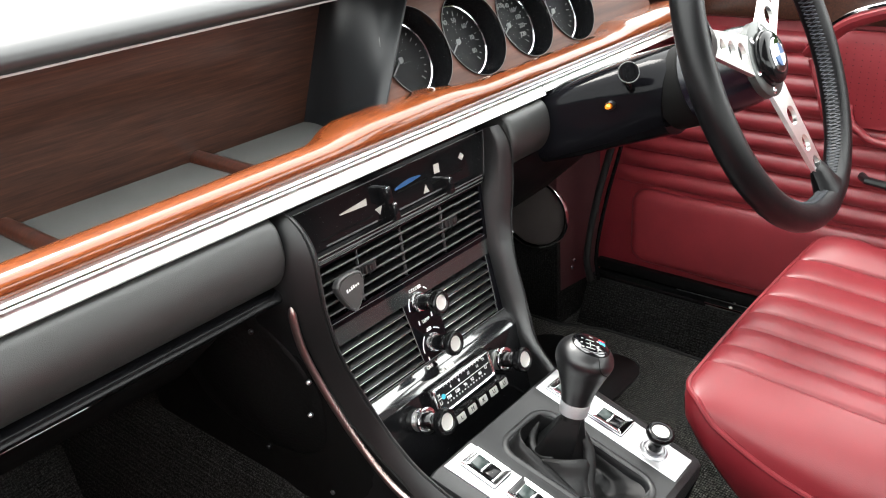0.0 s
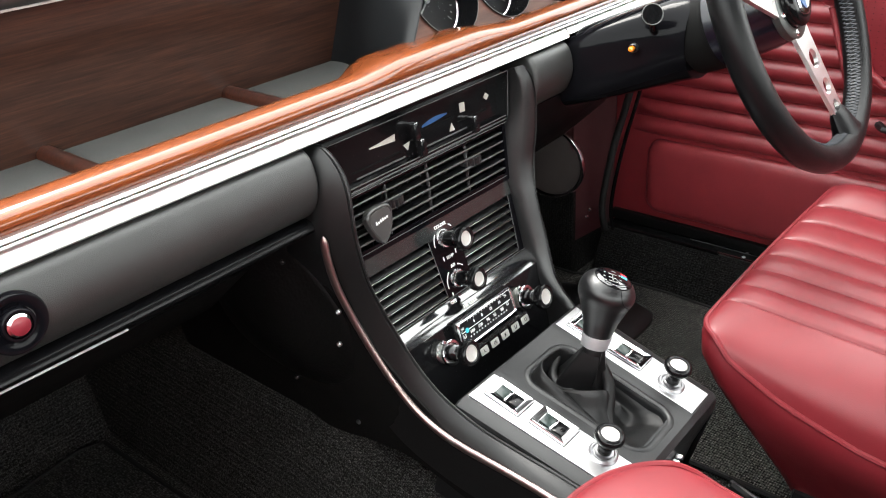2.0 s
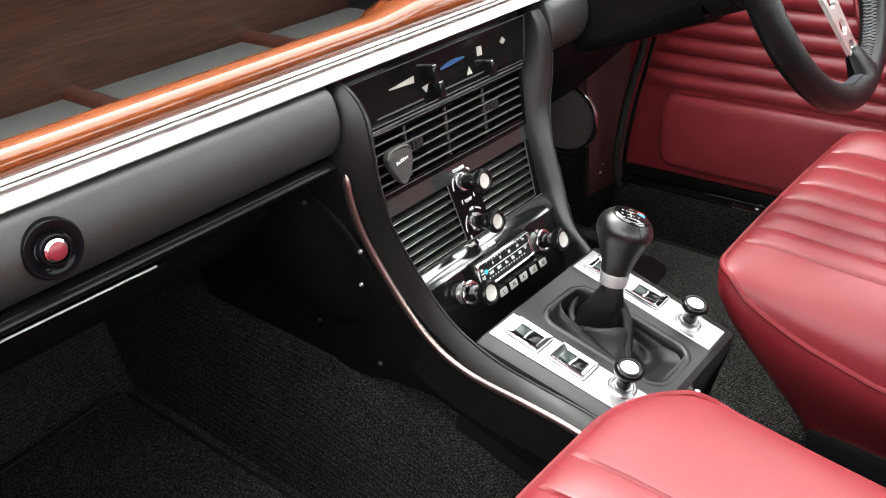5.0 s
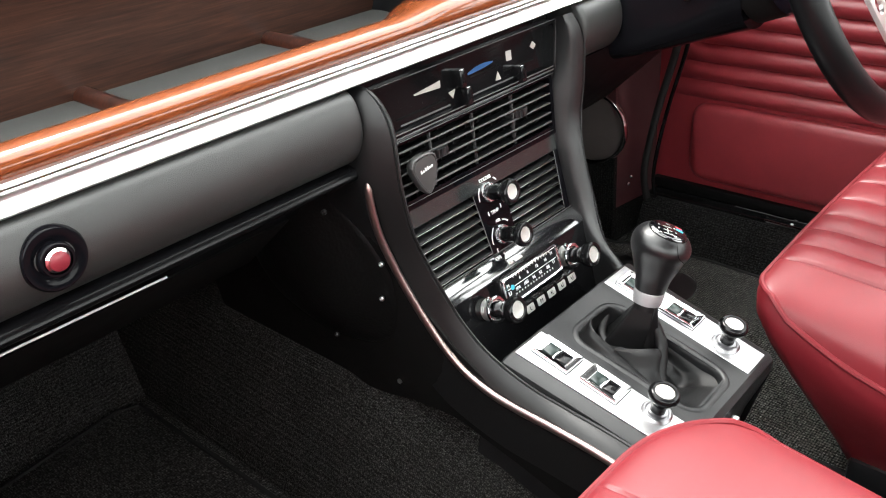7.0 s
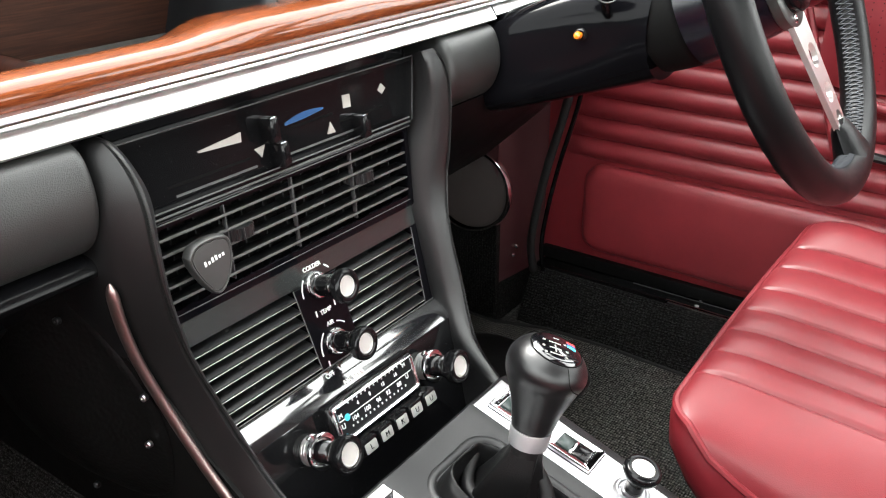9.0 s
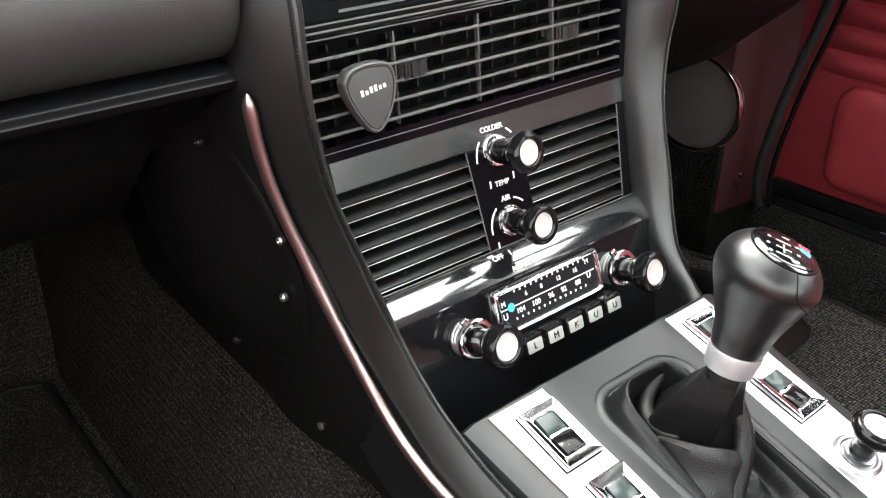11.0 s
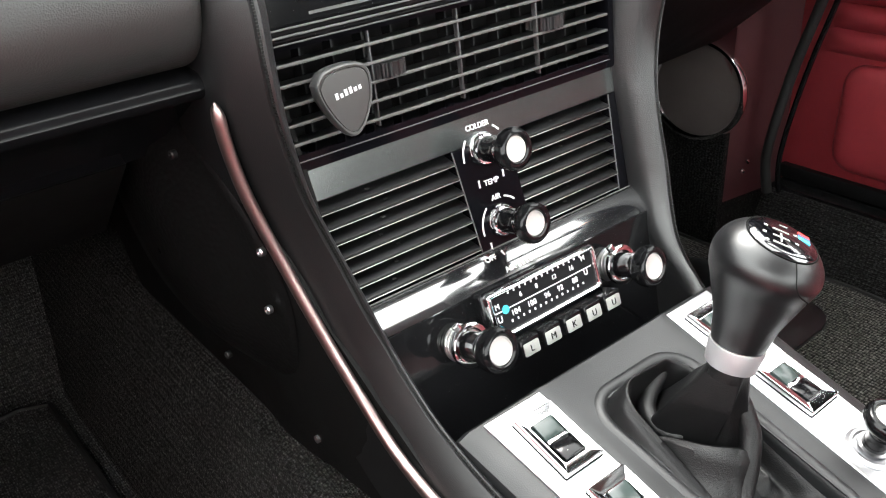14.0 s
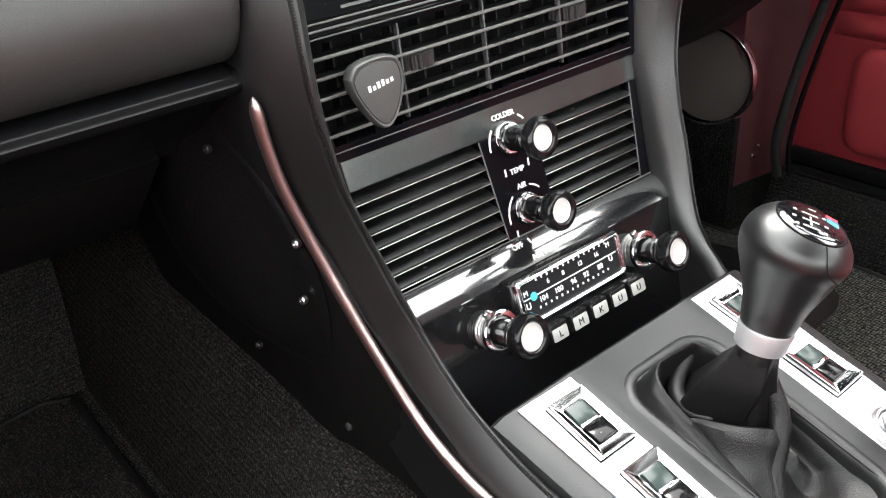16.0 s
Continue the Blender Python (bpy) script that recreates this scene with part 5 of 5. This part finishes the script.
    prism(bm, [(-0.08, -0.05), (0.08, -0.05), (0.08, 0.06), (-0.08, 0.06)], 0.0, 0.24, mk, 0.012)
    key = part("push_button", bm, GLOSS, rad, "black push button")
    bm = nb()
    prism(bm, rrect(-0.064, 0.064, -0.045, 0.038, 0.008), 0.23, 0.246, mk, 0.004)
    part("key_face", bm, KEYFACE, key, "pale key face")
    lettering(s, 0.062, mk @ Matrix.Translation((0, -0.005, 0.246)), VOID, key, "key_letter")
for u in (-0.69, 0.69):
    kk = knob(F4, (u, -0.235, 0), 0.43, rad, 0, 0.132)
    mk = F4 @ Matrix.Translation((u, -0.235, 0))
    bm = nb()
    lathe(bm, [(0.105, 0.0), (0.118, 0.004), (0.118, 0.02), (0.108, 0.026), (0.118, 0.032), (0.118, 0.046), (0.108, 0.052), (0.116, 0.058), (0.116, 0.07), (0.09, 0.078), (0.08, 0.078)], mk, 32)
    part("washer", bm, ALU, kk, "grooved silver washer")
    bm = nb()
    lathe(bm, [(0.10, 0.105), (0.132, 0.105), (0.141, 0.112), (0.143, 0.125), (0.139, 0.140), (0.128, 0.146), (0.105, 0.147), (0.10, 0.14)], mk, 40)
    part("tuning_ring", bm, CHROME, kk, "chrome tuning ring")
    bm = nb()
    box(bm, -0.024, 0.024, 0.12, 0.182, 0.108, 0.142, 0.008, mk @ Matrix.Rotation(radians(25), 4, "Z"))
    part("ring_tab", bm, CHROME, kk, "chrome tab")

# ---- lever deck ----
deck = thing("lever_deck", (0, -1, 2.6), "black leather gear lever surround with bright switch plates", "console deck")


def dx(v, u):
    """The deck narrows slightly towards the rear."""
    return u * (1 + 0.055 * v)


bm = nb()
rings = []
for v, dz in ((0.02, -0.14), (0.03, -0.04), (0.0, 0.0), (-0.28, 0.0), (-0.285, 0.0), (-0.8, 0.0), (-1.63, 0.0), (-1.635, 0.0), (-1.80, 0.0), (-1.86, -0.05), (-1.88, -0.16), (-1.82, -1.1)):
    sec = [(-1.20, -2.0), (-1.20, -0.12), (-1.17, -0.04), (-1.10, 0.0), (-0.62, 0.01), (-0.56, 0.02), (-0.5, 0.01), (-0.37, 0.01), (-0.365, 0.009), (0.365, 0.009), (0.37, 0.01), (0.5, 0.01), (0.56, 0.02), (0.62, 0.01), (1.10, 0.0), (1.17, -0.04), (1.20, -0.12), (1.20, -2.0)]
    rings.append([FD @ Vector((dx(v, u), v, h + dz if dz > -0.2 else min(h, -0.3) + dz * 0.5)) for u, h in [(u, h - (0.5 if h == 0.009 and -1.633 < v < -0.283 else 0)) for u, h in sec]])
loft(bm, rings)
part("body", bm, DECKVINYL, deck, "black leather covered body")
for sx in (-1, 1):
    bm = nb()
    q = [(-0.02, 0.585), (-1.78, 0.585), (-1.78, 1.02), (-0.02, 1.02)]
    prism(bm, [(sx * dx(v, u), v) for v, u in q], 0.0, 0.022, FD, 0.006)
    part("switch_plate", bm, PLATE, deck, "bright brushed metal plate", smooth=False)
# rolled rim of the opening round the boot
bm = nb()
rings = []
for o, h in ((0.055, 0.004), (0.04, 0.014), (0.02, 0.021), (0.0, 0.021), (-0.02, 0.012), (-0.034, -0.006), (-0.042, -0.03), (-0.045, -0.07), (-0.04, -0.22)):
    rings.append([FD @ Vector((dx(v, u), v, h)) for u, v in rrect(-0.40 - o, 0.40 + o, -1.68 - o, -0.24 + o, 0.2 + o, 10)])
loft(bm, rings, caps=False)
part("boot_rim", bm, DECKVINYL, deck, "rolled leather rim")


for k in range(2):
    bm = nb()
    lathe(bm, [(0.03, -0.03), (0.03, 0.02), (0.02, 0.035), (0.0, 0.035)], axis_frame((0.02 + 0.07 * k, -1.97, 3.05 + 0.02 * k), (0, -1, 0.1)), 10)
    part("screw", bm, MOULD, deck, "small metal screw")


def window_switch(u, v):
    s = thing("window_switch", tuple(FD @ Vector((u, v, 0.02))), "chrome framed window switch with two rockers", "switch", "window switches")
    fr = FD @ Matrix.Translation((u, v, 0.022))
    b = nb()
    def saddle(hw, hl, r, h, lift):
        return [fr @ Vector((a * (1 + 0.12 * (c / 0.212) ** 2), c, h + lift * (c / 0.212) ** 2)) for a, c in rrect(-hw, hw, -hl, hl, r, 4)]
    loft(b, [saddle(0.128, 0.212, 0.008, 0.0, 0), saddle(0.128, 0.212, 0.008, 0.014, 0.022), saddle(0.124, 0.208, 0.008, 0.020, 0.024), saddle(0.116, 0.198, 0.008, 0.022, 0.022), saddle(0.10, 0.168, 0.01, 0.025, 0.008),
             saddle(0.088, 0.15, 0.012, 0.029, 0.0), saddle(0.080, 0.14, 0.012, 0.026, 0.0), saddle(0.076, 0.134, 0.012, 0.012, 0.0), saddle(0.076, 0.134, 0.012, 0.0, 0.0)], caps=False)
    part("bezel", b, CHROME, s, "chrome bezel")
    # Black plate added to draw the dark outline that the chrome edges reflect.
    b = nb()
    prism(b, rrect(-0.148, 0.148, -0.218, 0.218, 0.012, 3), -0.002, 0.003, fr)
    part("bezel_outline", b, VOID, s, smooth=False)
    for a0, a1, tilt in ((0.012, 0.14, 8), (-0.14, -0.012, -8)):
        b = nb()
        box(b, -0.07, 0.07, a0, a1, -0.01, 0.024, 0.008, fr @ Matrix.Rotation(radians(tilt), 4, "X"))
        part("rocker", b, ROCKERGLINT if tilt > 0 else GLOSS, s, "rocker with a grey-green reflection in its colour" if tilt > 0 else "black rocker")
    b = nb()
    box(b, -0.075, 0.075, -0.014, 0.014, 0.0, 0.036, 0.008, fr)
    part("bar", b, CHROME, s, "chrome bar")


for u, v in ((-0.745, -0.33), (-0.715, -0.87), (0.80, -0.33), (0.79, -0.87)):
    window_switch(u, v)


def pull_knob(u, v):
    s = thing("pull_knob", tuple(FD @ Vector((u, v, 0.02))), "black mushroom knob with a pale cap on a chrome ring", "knob", "deck knobs")
    fr = FD @ Matrix.Translation((u, v, 0.022))
    b = nb()
    lathe(b, [(0.15, 0.0), (0.15, 0.012), (0.13, 0.03), (0.115, 0.03), (0.105, 0.015), (0.095, 0.015), (0.095, 0.045), (0.05, 0.05)], fr, 32)
    part("ring", b, RINGGREY, s, "satin chrome ring")
    b = nb()
    lathe(b, [(0.075, 0.0), (0.072, 0.10), (0.08, 0.16), (0.105, 0.20), (0.135, 0.215), (0.147, 0.24), (0.147, 0.265), (0.135, 0.29), (0.115, 0.3), (0.098, 0.297), (0.09, 0.28)], fr, 32)
    part("stem", b, GLOSS, s)
    b = nb()
    lathe(b, [(0.093, 0.27), (0.091, 0.287), (0.085, 0.291), (0.08, 0.286), (0.0, 0.284)], fr, 28)
    part("cap", b, KNOBCAP, s, "pale metal cap")


pull_knob(-0.64, -1.40)
pull_knob(0.74, -1.42)

# ---- gear lever ----
LB, LT = Vector((0.04, -0.97, 3.96)), Vector((0.235, -1.03, 4.76))
LD = (LT - LB).normalized()
LB = LB + LD * 0.09
ML = axis_frame(LB, LD) @ Matrix.Scale(0.87, 4)
gear = thing("gear_lever", tuple(FD @ Vector((0.03, -0.9, 0))), "black leather gear lever with a silver collar and boot", "gear lever")
bm = nb()
ax = rrect(-0.40, 0.40, -1.67, -0.25, 0.2, 24)
rings = []
neck = FD.inverted() @ LB


def bell(x, c, w):
    return math.exp(-((x - c) / w) ** 2)


def turn(a, b):
    """Signed angle from b to a, in degrees."""
    return (a - b + 180) % 360 - 180


# heading, drift towards the neck, width and height of the upright pleats
PLEATS = [(-168, 15, 16, 0.03), (-150, 42, 8, 0.035), (-128, 30, 12, -0.03), (-95, 15, 12, 0.04), (-65, 20, 15, 0.05), (-30, -20, 16, 0.05), (20, 20, 16, 0.06), (70, -15, 14, 0.06), (100, 10, 7, -0.05), (130, 15, 14, 0.04)]
for k in range(73):
    t = k / 72
    r = []
    for u, v in ax:
        u = dx(v, u)
        ang = math.atan2(v - neck.y, u - neck.x)
        deg = math.degrees(ang)
        ca, sa = math.cos(ang), math.sin(ang)
        R0 = math.hypot(u - neck.x, v - neck.y)
        rear = bell(turn(deg, -90), 0, 50)
        q = min(1.0, t / 0.6)
        s = max(0.0, (t - 0.6) / 0.4)
        R = R0 + (0.29 - R0) * q + (0.108 - 0.29) * s ** 0.75
        h = -0.04 - (0.17 - 0.06 * rear) * q * q * (3 - 2 * q) + (neck.z + 0.2) * s ** 1.05
        h += (0.03 + 0.05 * bell(turn(deg, 150), 0, 80)) * bell(q, 0.30, 0.17) - 0.13 * bell(turn(deg, -72), 0, 58) * bell(q, 0.4, 0.3)
        # full lobe inside the front corner, with a valley between it and the cone
        h += 0.17 * bell(q, 0.42, 0.27) * bell(turn(deg, 122), 0, 75) - 0.03 * bell(q, 0.82, 0.12) * bell(turn(deg, 120), 0, 60)
        # long roll that winds from the front rim to the side of the lever
        w = turn(deg, 75) / 120
        if -0.4 < w < 1.4:
            h += 0.08 * bell(q, 0.22 + 0.42 * w, 0.11) * bell(w, 0.5, 0.55)
            h -= 0.10 * bell(q, 0.44 + 0.42 * w, 0.09) * bell(w, 0.4, 0.45)
        # skirt over the rear side, and a crest that trails back from the lever
        h += 0.05 * bell(turn(deg, -135), 0, 46) * bell(q, 0.72 + 0.06 * math.sin(ang * 3), 0.15)
        h += 0.05 * bell(turn(deg, -62 + 20 * q), 0, 15) * bell(q, 0.72, 0.25)
        h -= 0.08 * bell(turn(deg, -84), 0, 9) * bell(q, 0.65, 0.3)
        # pleats of the upright part
        lower = 1 - 0.75 * s
        pleat = sum(amp * bell(turn(deg, a0 + drift * s), 0, wid) for a0, drift, wid, amp in PLEATS)
        on = min(1.0, max(0.0, (t - 0.40) / 0.15)) * min(1.0, (1 - t) * 7)
        R += pleat * lower * on * 2.1
        h += 0.035 * math.sin(12 * q + 2.4 * ang + 0.8) * bell(q, 0.45, 0.28) * min(1.0, t * 6) * (0.4 + 0.6 * bell(turn(deg, 150), 0, 90))
        soft = 0.03 * noise.noise((ca * 1.6 + t, sa * 1.6, t * 2.2 + 3.0)) + 0.008 * noise.noise((ca * R * 9, sa * R * 9, h * 8))
        h += soft * min(1.0, t * 8, (1 - t) * 6)
        r.append(FD @ Vector((neck.x + ca * R, neck.y + sa * R, h)))
    rings.append(r)
loft(bm, rings, caps=False)
for q in range(3):
    bmesh.ops.smooth_vert(bm, verts=[v for v in bm.verts if not v.is_boundary], factor=0.5, use_axis_x=True, use_axis_y=True, use_axis_z=True)
boot = part("boot", bm, BOOT, gear, "creased black leather boot")


def fold(path, r, name="fold"):
    """A soft roll of leather that swells in its middle and dies out at both ends."""
    b = nb()
    tube(b, [FD @ Vector(p) for p in smoothpath(path, 10)], r, 16, 0.9, taper=lambda q: 0.25 + 0.75 * math.sin(math.pi * min(1, max(0, q))) ** 0.6)
    for v in b.verts:
        v.co += Vector((1, 1, 1)) * 0.012 * noise.noise(v.co * 6)
    part(name, b, BOOT, boot)


fold([(0.36, -0.22, -0.06), (0.241, -0.295, -0.035), (0.072, -0.351, -0.04), (-0.053, -0.419, -0.055), (-0.121, -0.527, -0.065), (-0.107, -0.64, -0.06), (-0.09, -0.72, -0.02)], 0.055)
fold([(0.13, -0.80, 0.36), (0.115, -0.90, 0.25), (0.085, -0.99, 0.15), (0.01, -1.07, 0.05), (-0.08, -1.15, -0.05), (-0.18, -1.28, -0.11)], 0.065)
# skirt that laps over the foot of the cone
bm = nb()
top = smoothpath([(-0.27, -0.53, -0.09), (-0.19, -0.65, -0.01), (-0.165, -0.768, 0.06), (-0.133, -0.885, 0.12), (-0.05, -1.0, 0.16), (0.06, -1.06, 0.10)], 8)
foot = smoothpath([(-0.40, -0.48, -0.07), (-0.39, -0.66, -0.07), (-0.38, -0.85, -0.07), (-0.37, -1.05, -0.08), (-0.30, -1.25, -0.1), (-0.16, -1.34, -0.14)], 8)
rings = []
for a, b in zip(top, foot):
    a, b = Vector(a), Vector(b)
    out = (b - a)
    out.z = 0
    out.normalize()
    r = [a - out * 0.035 + Vector((0, 0, -0.14)), a - out * 0.03 + Vector((0, 0, -0.05)), a - out * 0.02 + Vector((0, 0, -0.012)), a, a + out * 0.02 + Vector((0, 0, -0.008))]
    for k in range(1, 13):
        q = k / 12
        p = (a + out * 0.02).lerp(b, q)
        p.z += 0.018 * math.sin(3 * math.pi * q ** 0.8) * (1 - q) - 0.05 * math.sin(math.pi * q) + 0.02 * noise.noise((p.x * 9, p.y * 5, 2.0)) * math.sin(math.pi * q)
        r.append(p)
    rings.append([FD @ p for p in r])
loft(bm, rings, closed=False, caps=False)
part("skirt", bm, BOOT, boot, "skirt of leather lapped over the cone")
bm = nb()
lathe(bm, [(0.125, -0.08), (0.128, 0.0), (0.12, 0.02)], ML, 32)
part("boot_neck", bm, BOOT, gear)
bm = nb()
lathe(bm, [(0.145, 0.0), (0.16, 0.005), (0.163, 0.02), (0.176, 0.14), (0.172, 0.155), (0.14, 0.155)], ML, 48)
part("collar", bm, COLLAR, gear, "satin silver collar")
BC, BN = Vector((0.212, -1.08, 4.79)), Vector((0.2045, -0.305, 0.930)).normalized()
KNOB = [(0.155, 0.155), (0.168, 0.16), (0.178, 0.2), (0.202, 0.32), (0.246, 0.44), (0.292, 0.56), (0.320, 0.64), (0.331, 0.71), (0.328, 0.77), (0.306, 0.83), (0.270, 0.875), (0.238, 0.902), (0.222, 0.912), (0.214, 0.910), (0.0, 0.905)]


def knob_frame(h):
    """The knob leans back towards its badge: axis of the lever below, square to the badge on top."""
    w = min(1.0, max(0.0, (h - 0.5) / 0.36))
    w = w * w * (3 - 2 * w)
    p = (LB + LD * h * 0.87).lerp(BC - BN * (0.912 - h) * 0.87, w)
    return axis_frame(p, LD.lerp(BN, w).normalized())


bm = nb()
path = smoothpath(KNOB[1:13], 3)
rings = [[knob_frame(h) @ Vector((r * 0.87 * math.cos(a), r * 0.87 * math.sin(a), 0)) for a in (2 * math.pi * i / 56 for i in range(56))] for r, h in path + [(0.0005, 0.905)]]
loft(bm, rings)
kn = part("knob", bm, KNOBHIDE, gear, "pear-shaped black leather knob")
MK = axis_frame(BC, BN) @ Matrix.Scale(0.87, 4)
bm = nb()
lathe(bm, [(0.216, -0.02), (0.2145, 0.004), (0.207, 0.012), (0.15, 0.022), (0.08, 0.027), (0.0, 0.029)], MK, 48)
bd = part("badge", bm, BADGE, kn, "glossy black shift badge")
bm = nb()
tube(bm, [MK @ Vector((0.2165 * math.cos(a), 0.2165 * math.sin(a), 0.004)) for a in (2 * math.pi * k / 48 for k in range(48))], 0.005, 6, loop=True)
part("badge_rim", bm, VOID, bd, "thin black rim")
for u, v, w, h, a in ((-0.105, 0.02, 0.016, 0.125, 0), (-0.03, 0.02, 0.016, 0.125, 0), (0.05, 0.02, 0.016, 0.125, 0), (-0.03, 0.02, 0.15, 0.013, 0), (-0.11, 0.105, 0.026, 0.026, 0), (-0.03, 0.12, 0.026, 0.026, 0), (0.06, 0.11, 0.026, 0.026, 0), (-0.115, -0.065, 0.026, 0.026, 0), (-0.03, -0.075, 0.026, 0.026, 0), (0.07, -0.07, 0.022, 0.028, 20), (0.13, 0.0, 0.012, 0.06, 0)):
    bm = nb()
    box(bm, -w * 0.34, w * 0.34, -h * 0.4, h * 0.4, 0.0, 0.031 - 0.25 * (u * u + v * v), m=MK @ Matrix.Translation((u, v, 0)) @ Matrix.Rotation(radians(a), 4, "Z"))
    part("shift_mark", bm, KEYFACE, bd, smooth=False)
for u, m_ in ((0.055, CYAN), (0.085, BLUE), (0.115, REDPRINT)):
    bm = nb()
    prism(bm, [(u - 0.02, -0.16), (u + 0.008, -0.16), (u + 0.03, -0.09), (u + 0.002, -0.09)], 0.0, 0.026, MK)
    part("stripe", bm, m_, bd, smooth=False)
bm = nb()
seam = []
for r, h in path[12:34]:
    a = radians(200 + 30 * (0.9 - h))
    seam.append(knob_frame(h) @ Vector(((r * 0.87 + 0.0005) * math.cos(a), (r * 0.87 + 0.0005) * math.sin(a), 0)))
tube(bm, seam, 0.004, 5)
part("knob_seam", bm, STITCH, kn)


# ---- seats ----
def seat(sx, shift, label):
    s = thing("car_seat", (sx * 3.7 + shift[0], -4 + shift[1], 1.0), label, "car seat", "front seats")
    xi, xo, yb = 1.30, 6.2, -6.6
    rad, ry = (0.42, 0.42) if sx > 0 else (1.05, 0.85)

    def put(x, y, z):
        return (sx * x + shift[0], y + shift[1], z + shift[2])

    def front(x):
        d = min(x - xi, xo - x)
        return -1.50 - (0 if d >= rad else ry * (1 - math.sqrt(max(0, 1 - (1 - d / rad) ** 2)))) + 0.05 * math.sin(math.pi * (x - xi) / (xo - xi))

    def edge_z(y):
        """Height of the side seam."""
        k = [(-1.0, 3.80), (-1.5, 3.75), (-1.8, 3.60), (-2.15, 3.40), (-2.55, 3.21), (-3.0, 3.07), (-3.5, 2.95), (-7.0, 2.5)]
        k = smoothpath(k, 6)
        z = float(np.interp(-y, [-a for a, _ in k], [b for _, b in k]))
        return z if sx > 0 else 3.72 + 0.15 * (y + 1.5)
    grooves = [2.05, 2.47, 2.91, 3.36, 3.87, 4.47, 5.06] if sx > 0 else [2.74, 3.2, 3.66, 4.12, 4.58, 5.04]

    def top(x, y):
        d = min(x - xi, xo - x)
        yf = front(x)
        df = yf - y
        base = 3.87 - (0.07 if sx > 0 else 0.05) * min(df, 2.5)
        side = min(1, d / (0.95 if sx > 0 else 1.7))
        ez = edge_z(y)
        z = ez + (base - ez) * math.sqrt(max(0, 1 - (1 - side) ** (2.2 if sx > 0 else 2.6)))
        fr = min(1, df / (0.55 if sx > 0 else 0.8))
        zf = 3.74
        z = min(z, zf + (z - zf) * math.sqrt(max(0, 1 - (1 - fr) ** 2))) if z > zf else z
        if sx > 0 and x > grooves[-1]:
            # the outer bolster swells above the pleats
            z += 0.17 * math.sin(math.pi * min(1.0, (x - grooves[-1]) / (xo - grooves[-1]))) * min(1.0, df / 0.5) ** 0.6
        if df > 0.03:
            k = min(1, (df - 0.03) / 0.3) ** 0.6
            g = min(abs(x - q) for q in grooves)
            if 1.85 < x < 5.25:
                z -= k * 0.034 * math.exp(-(g / (0.02 if sx > 0 else 0.014)) ** 2)
                if grooves[0] < x < grooves[-1]:
                    z += k * (0.036 if sx > 0 else 0.02) * math.sin(math.pi / 2 * min(g, 0.24) / 0.24)
        return z
    xs = []
    x = xi
    while x < xo:
        xs.append(x)
        g = min(abs(x - q) for q in grooves)
        x += 0.016 if g < 0.12 else (0.03 if x < xi + 0.2 else 0.06)
    xs.append(xo)
    ts = [0, 0.008, 0.02, 0.035, 0.05, 0.07, 0.09, 0.12, 0.16, 0.22, 0.3, 0.4, 0.5, 0.62, 0.75, 0.88, 1.0]
    b = nb()
    rows = [[put(x, front(x) + (yb - front(x)) * t, top(x, front(x) + (yb - front(x)) * t)) for x in xs] for t in ts]
    loft(b, rows, closed=False, caps=False)
    part("cushion_top", b, RED, s, "pleated red leather cushion", recalc=False)
    # the seam loop: up the inner side, along the front, down the outer side
    loopp = [(xi, front(xi) + (yb - front(xi)) * t) for t in reversed(ts)] + [(x, front(x)) for x in xs[1:-1]] + [(xo, front(xo) + (yb - front(xo)) * t) for t in ts]
    pz = [(x, y, top(x, y)) for x, y in loopp]
    b = nb()
    tube(b, [put(*p) for p in pz], 0.035, 8)
    part("piping", b, RED, s, "red piping")
    cx, cy = (xi + xo) / 2, -4.2
    b = nb()
    rings = []
    for k, low in ((1.0, 0.0), (1.01, 0.1), (1.006, 0.3), (0.965, 0.6), (0.90, 0.95), (0.82, 1.35), (0.74, 1.75), (0.68, 2.1)):
        rings.append([put(cx + (x - cx) * k, cy + (y - cy) * (1 + (k - 1) * 1.2), max(z - low * (z - 1.4) / 2.0, 1.2)) for x, y, z in pz])
    loft(b, rings, closed=False, caps=False)
    part("cushion_side", b, RED, s, "plain red leather side", recalc=False)
    b = nb()
    box(b, *sorted((sx * 1.9 + shift[0], sx * 5.6 + shift[0])), -6.4 + shift[1], -2.6 + shift[1], 1.0, 1.6, 0.1)
    part("seat_base", b, SATIN, s, "black seat base")
    if sx > 0:
        b = nb()
        tube(b, [(1.97, -1.92, 1.22), (1.90, -2.1, 1.22), (1.62, -3.3, 1.22), (1.6, -5.0, 1.22)], 0.07, 8)
        rl = part("seat_rail", b, RUBBER, s, "black seat rail")
        b = nb()
        tube(b, [(2.0, -1.88, 1.25), (1.86, -2.3, 1.27)], 0.035, 8)
        part("rail_lever", b, SATIN, rl, "black lever")
    return s


seat(1, (0, 0, 0), "red leather driver's seat cushion with longitudinal pleats")
seat(-1, (0.66, -0.30, 0.0), "red leather passenger seat cushion with piping")
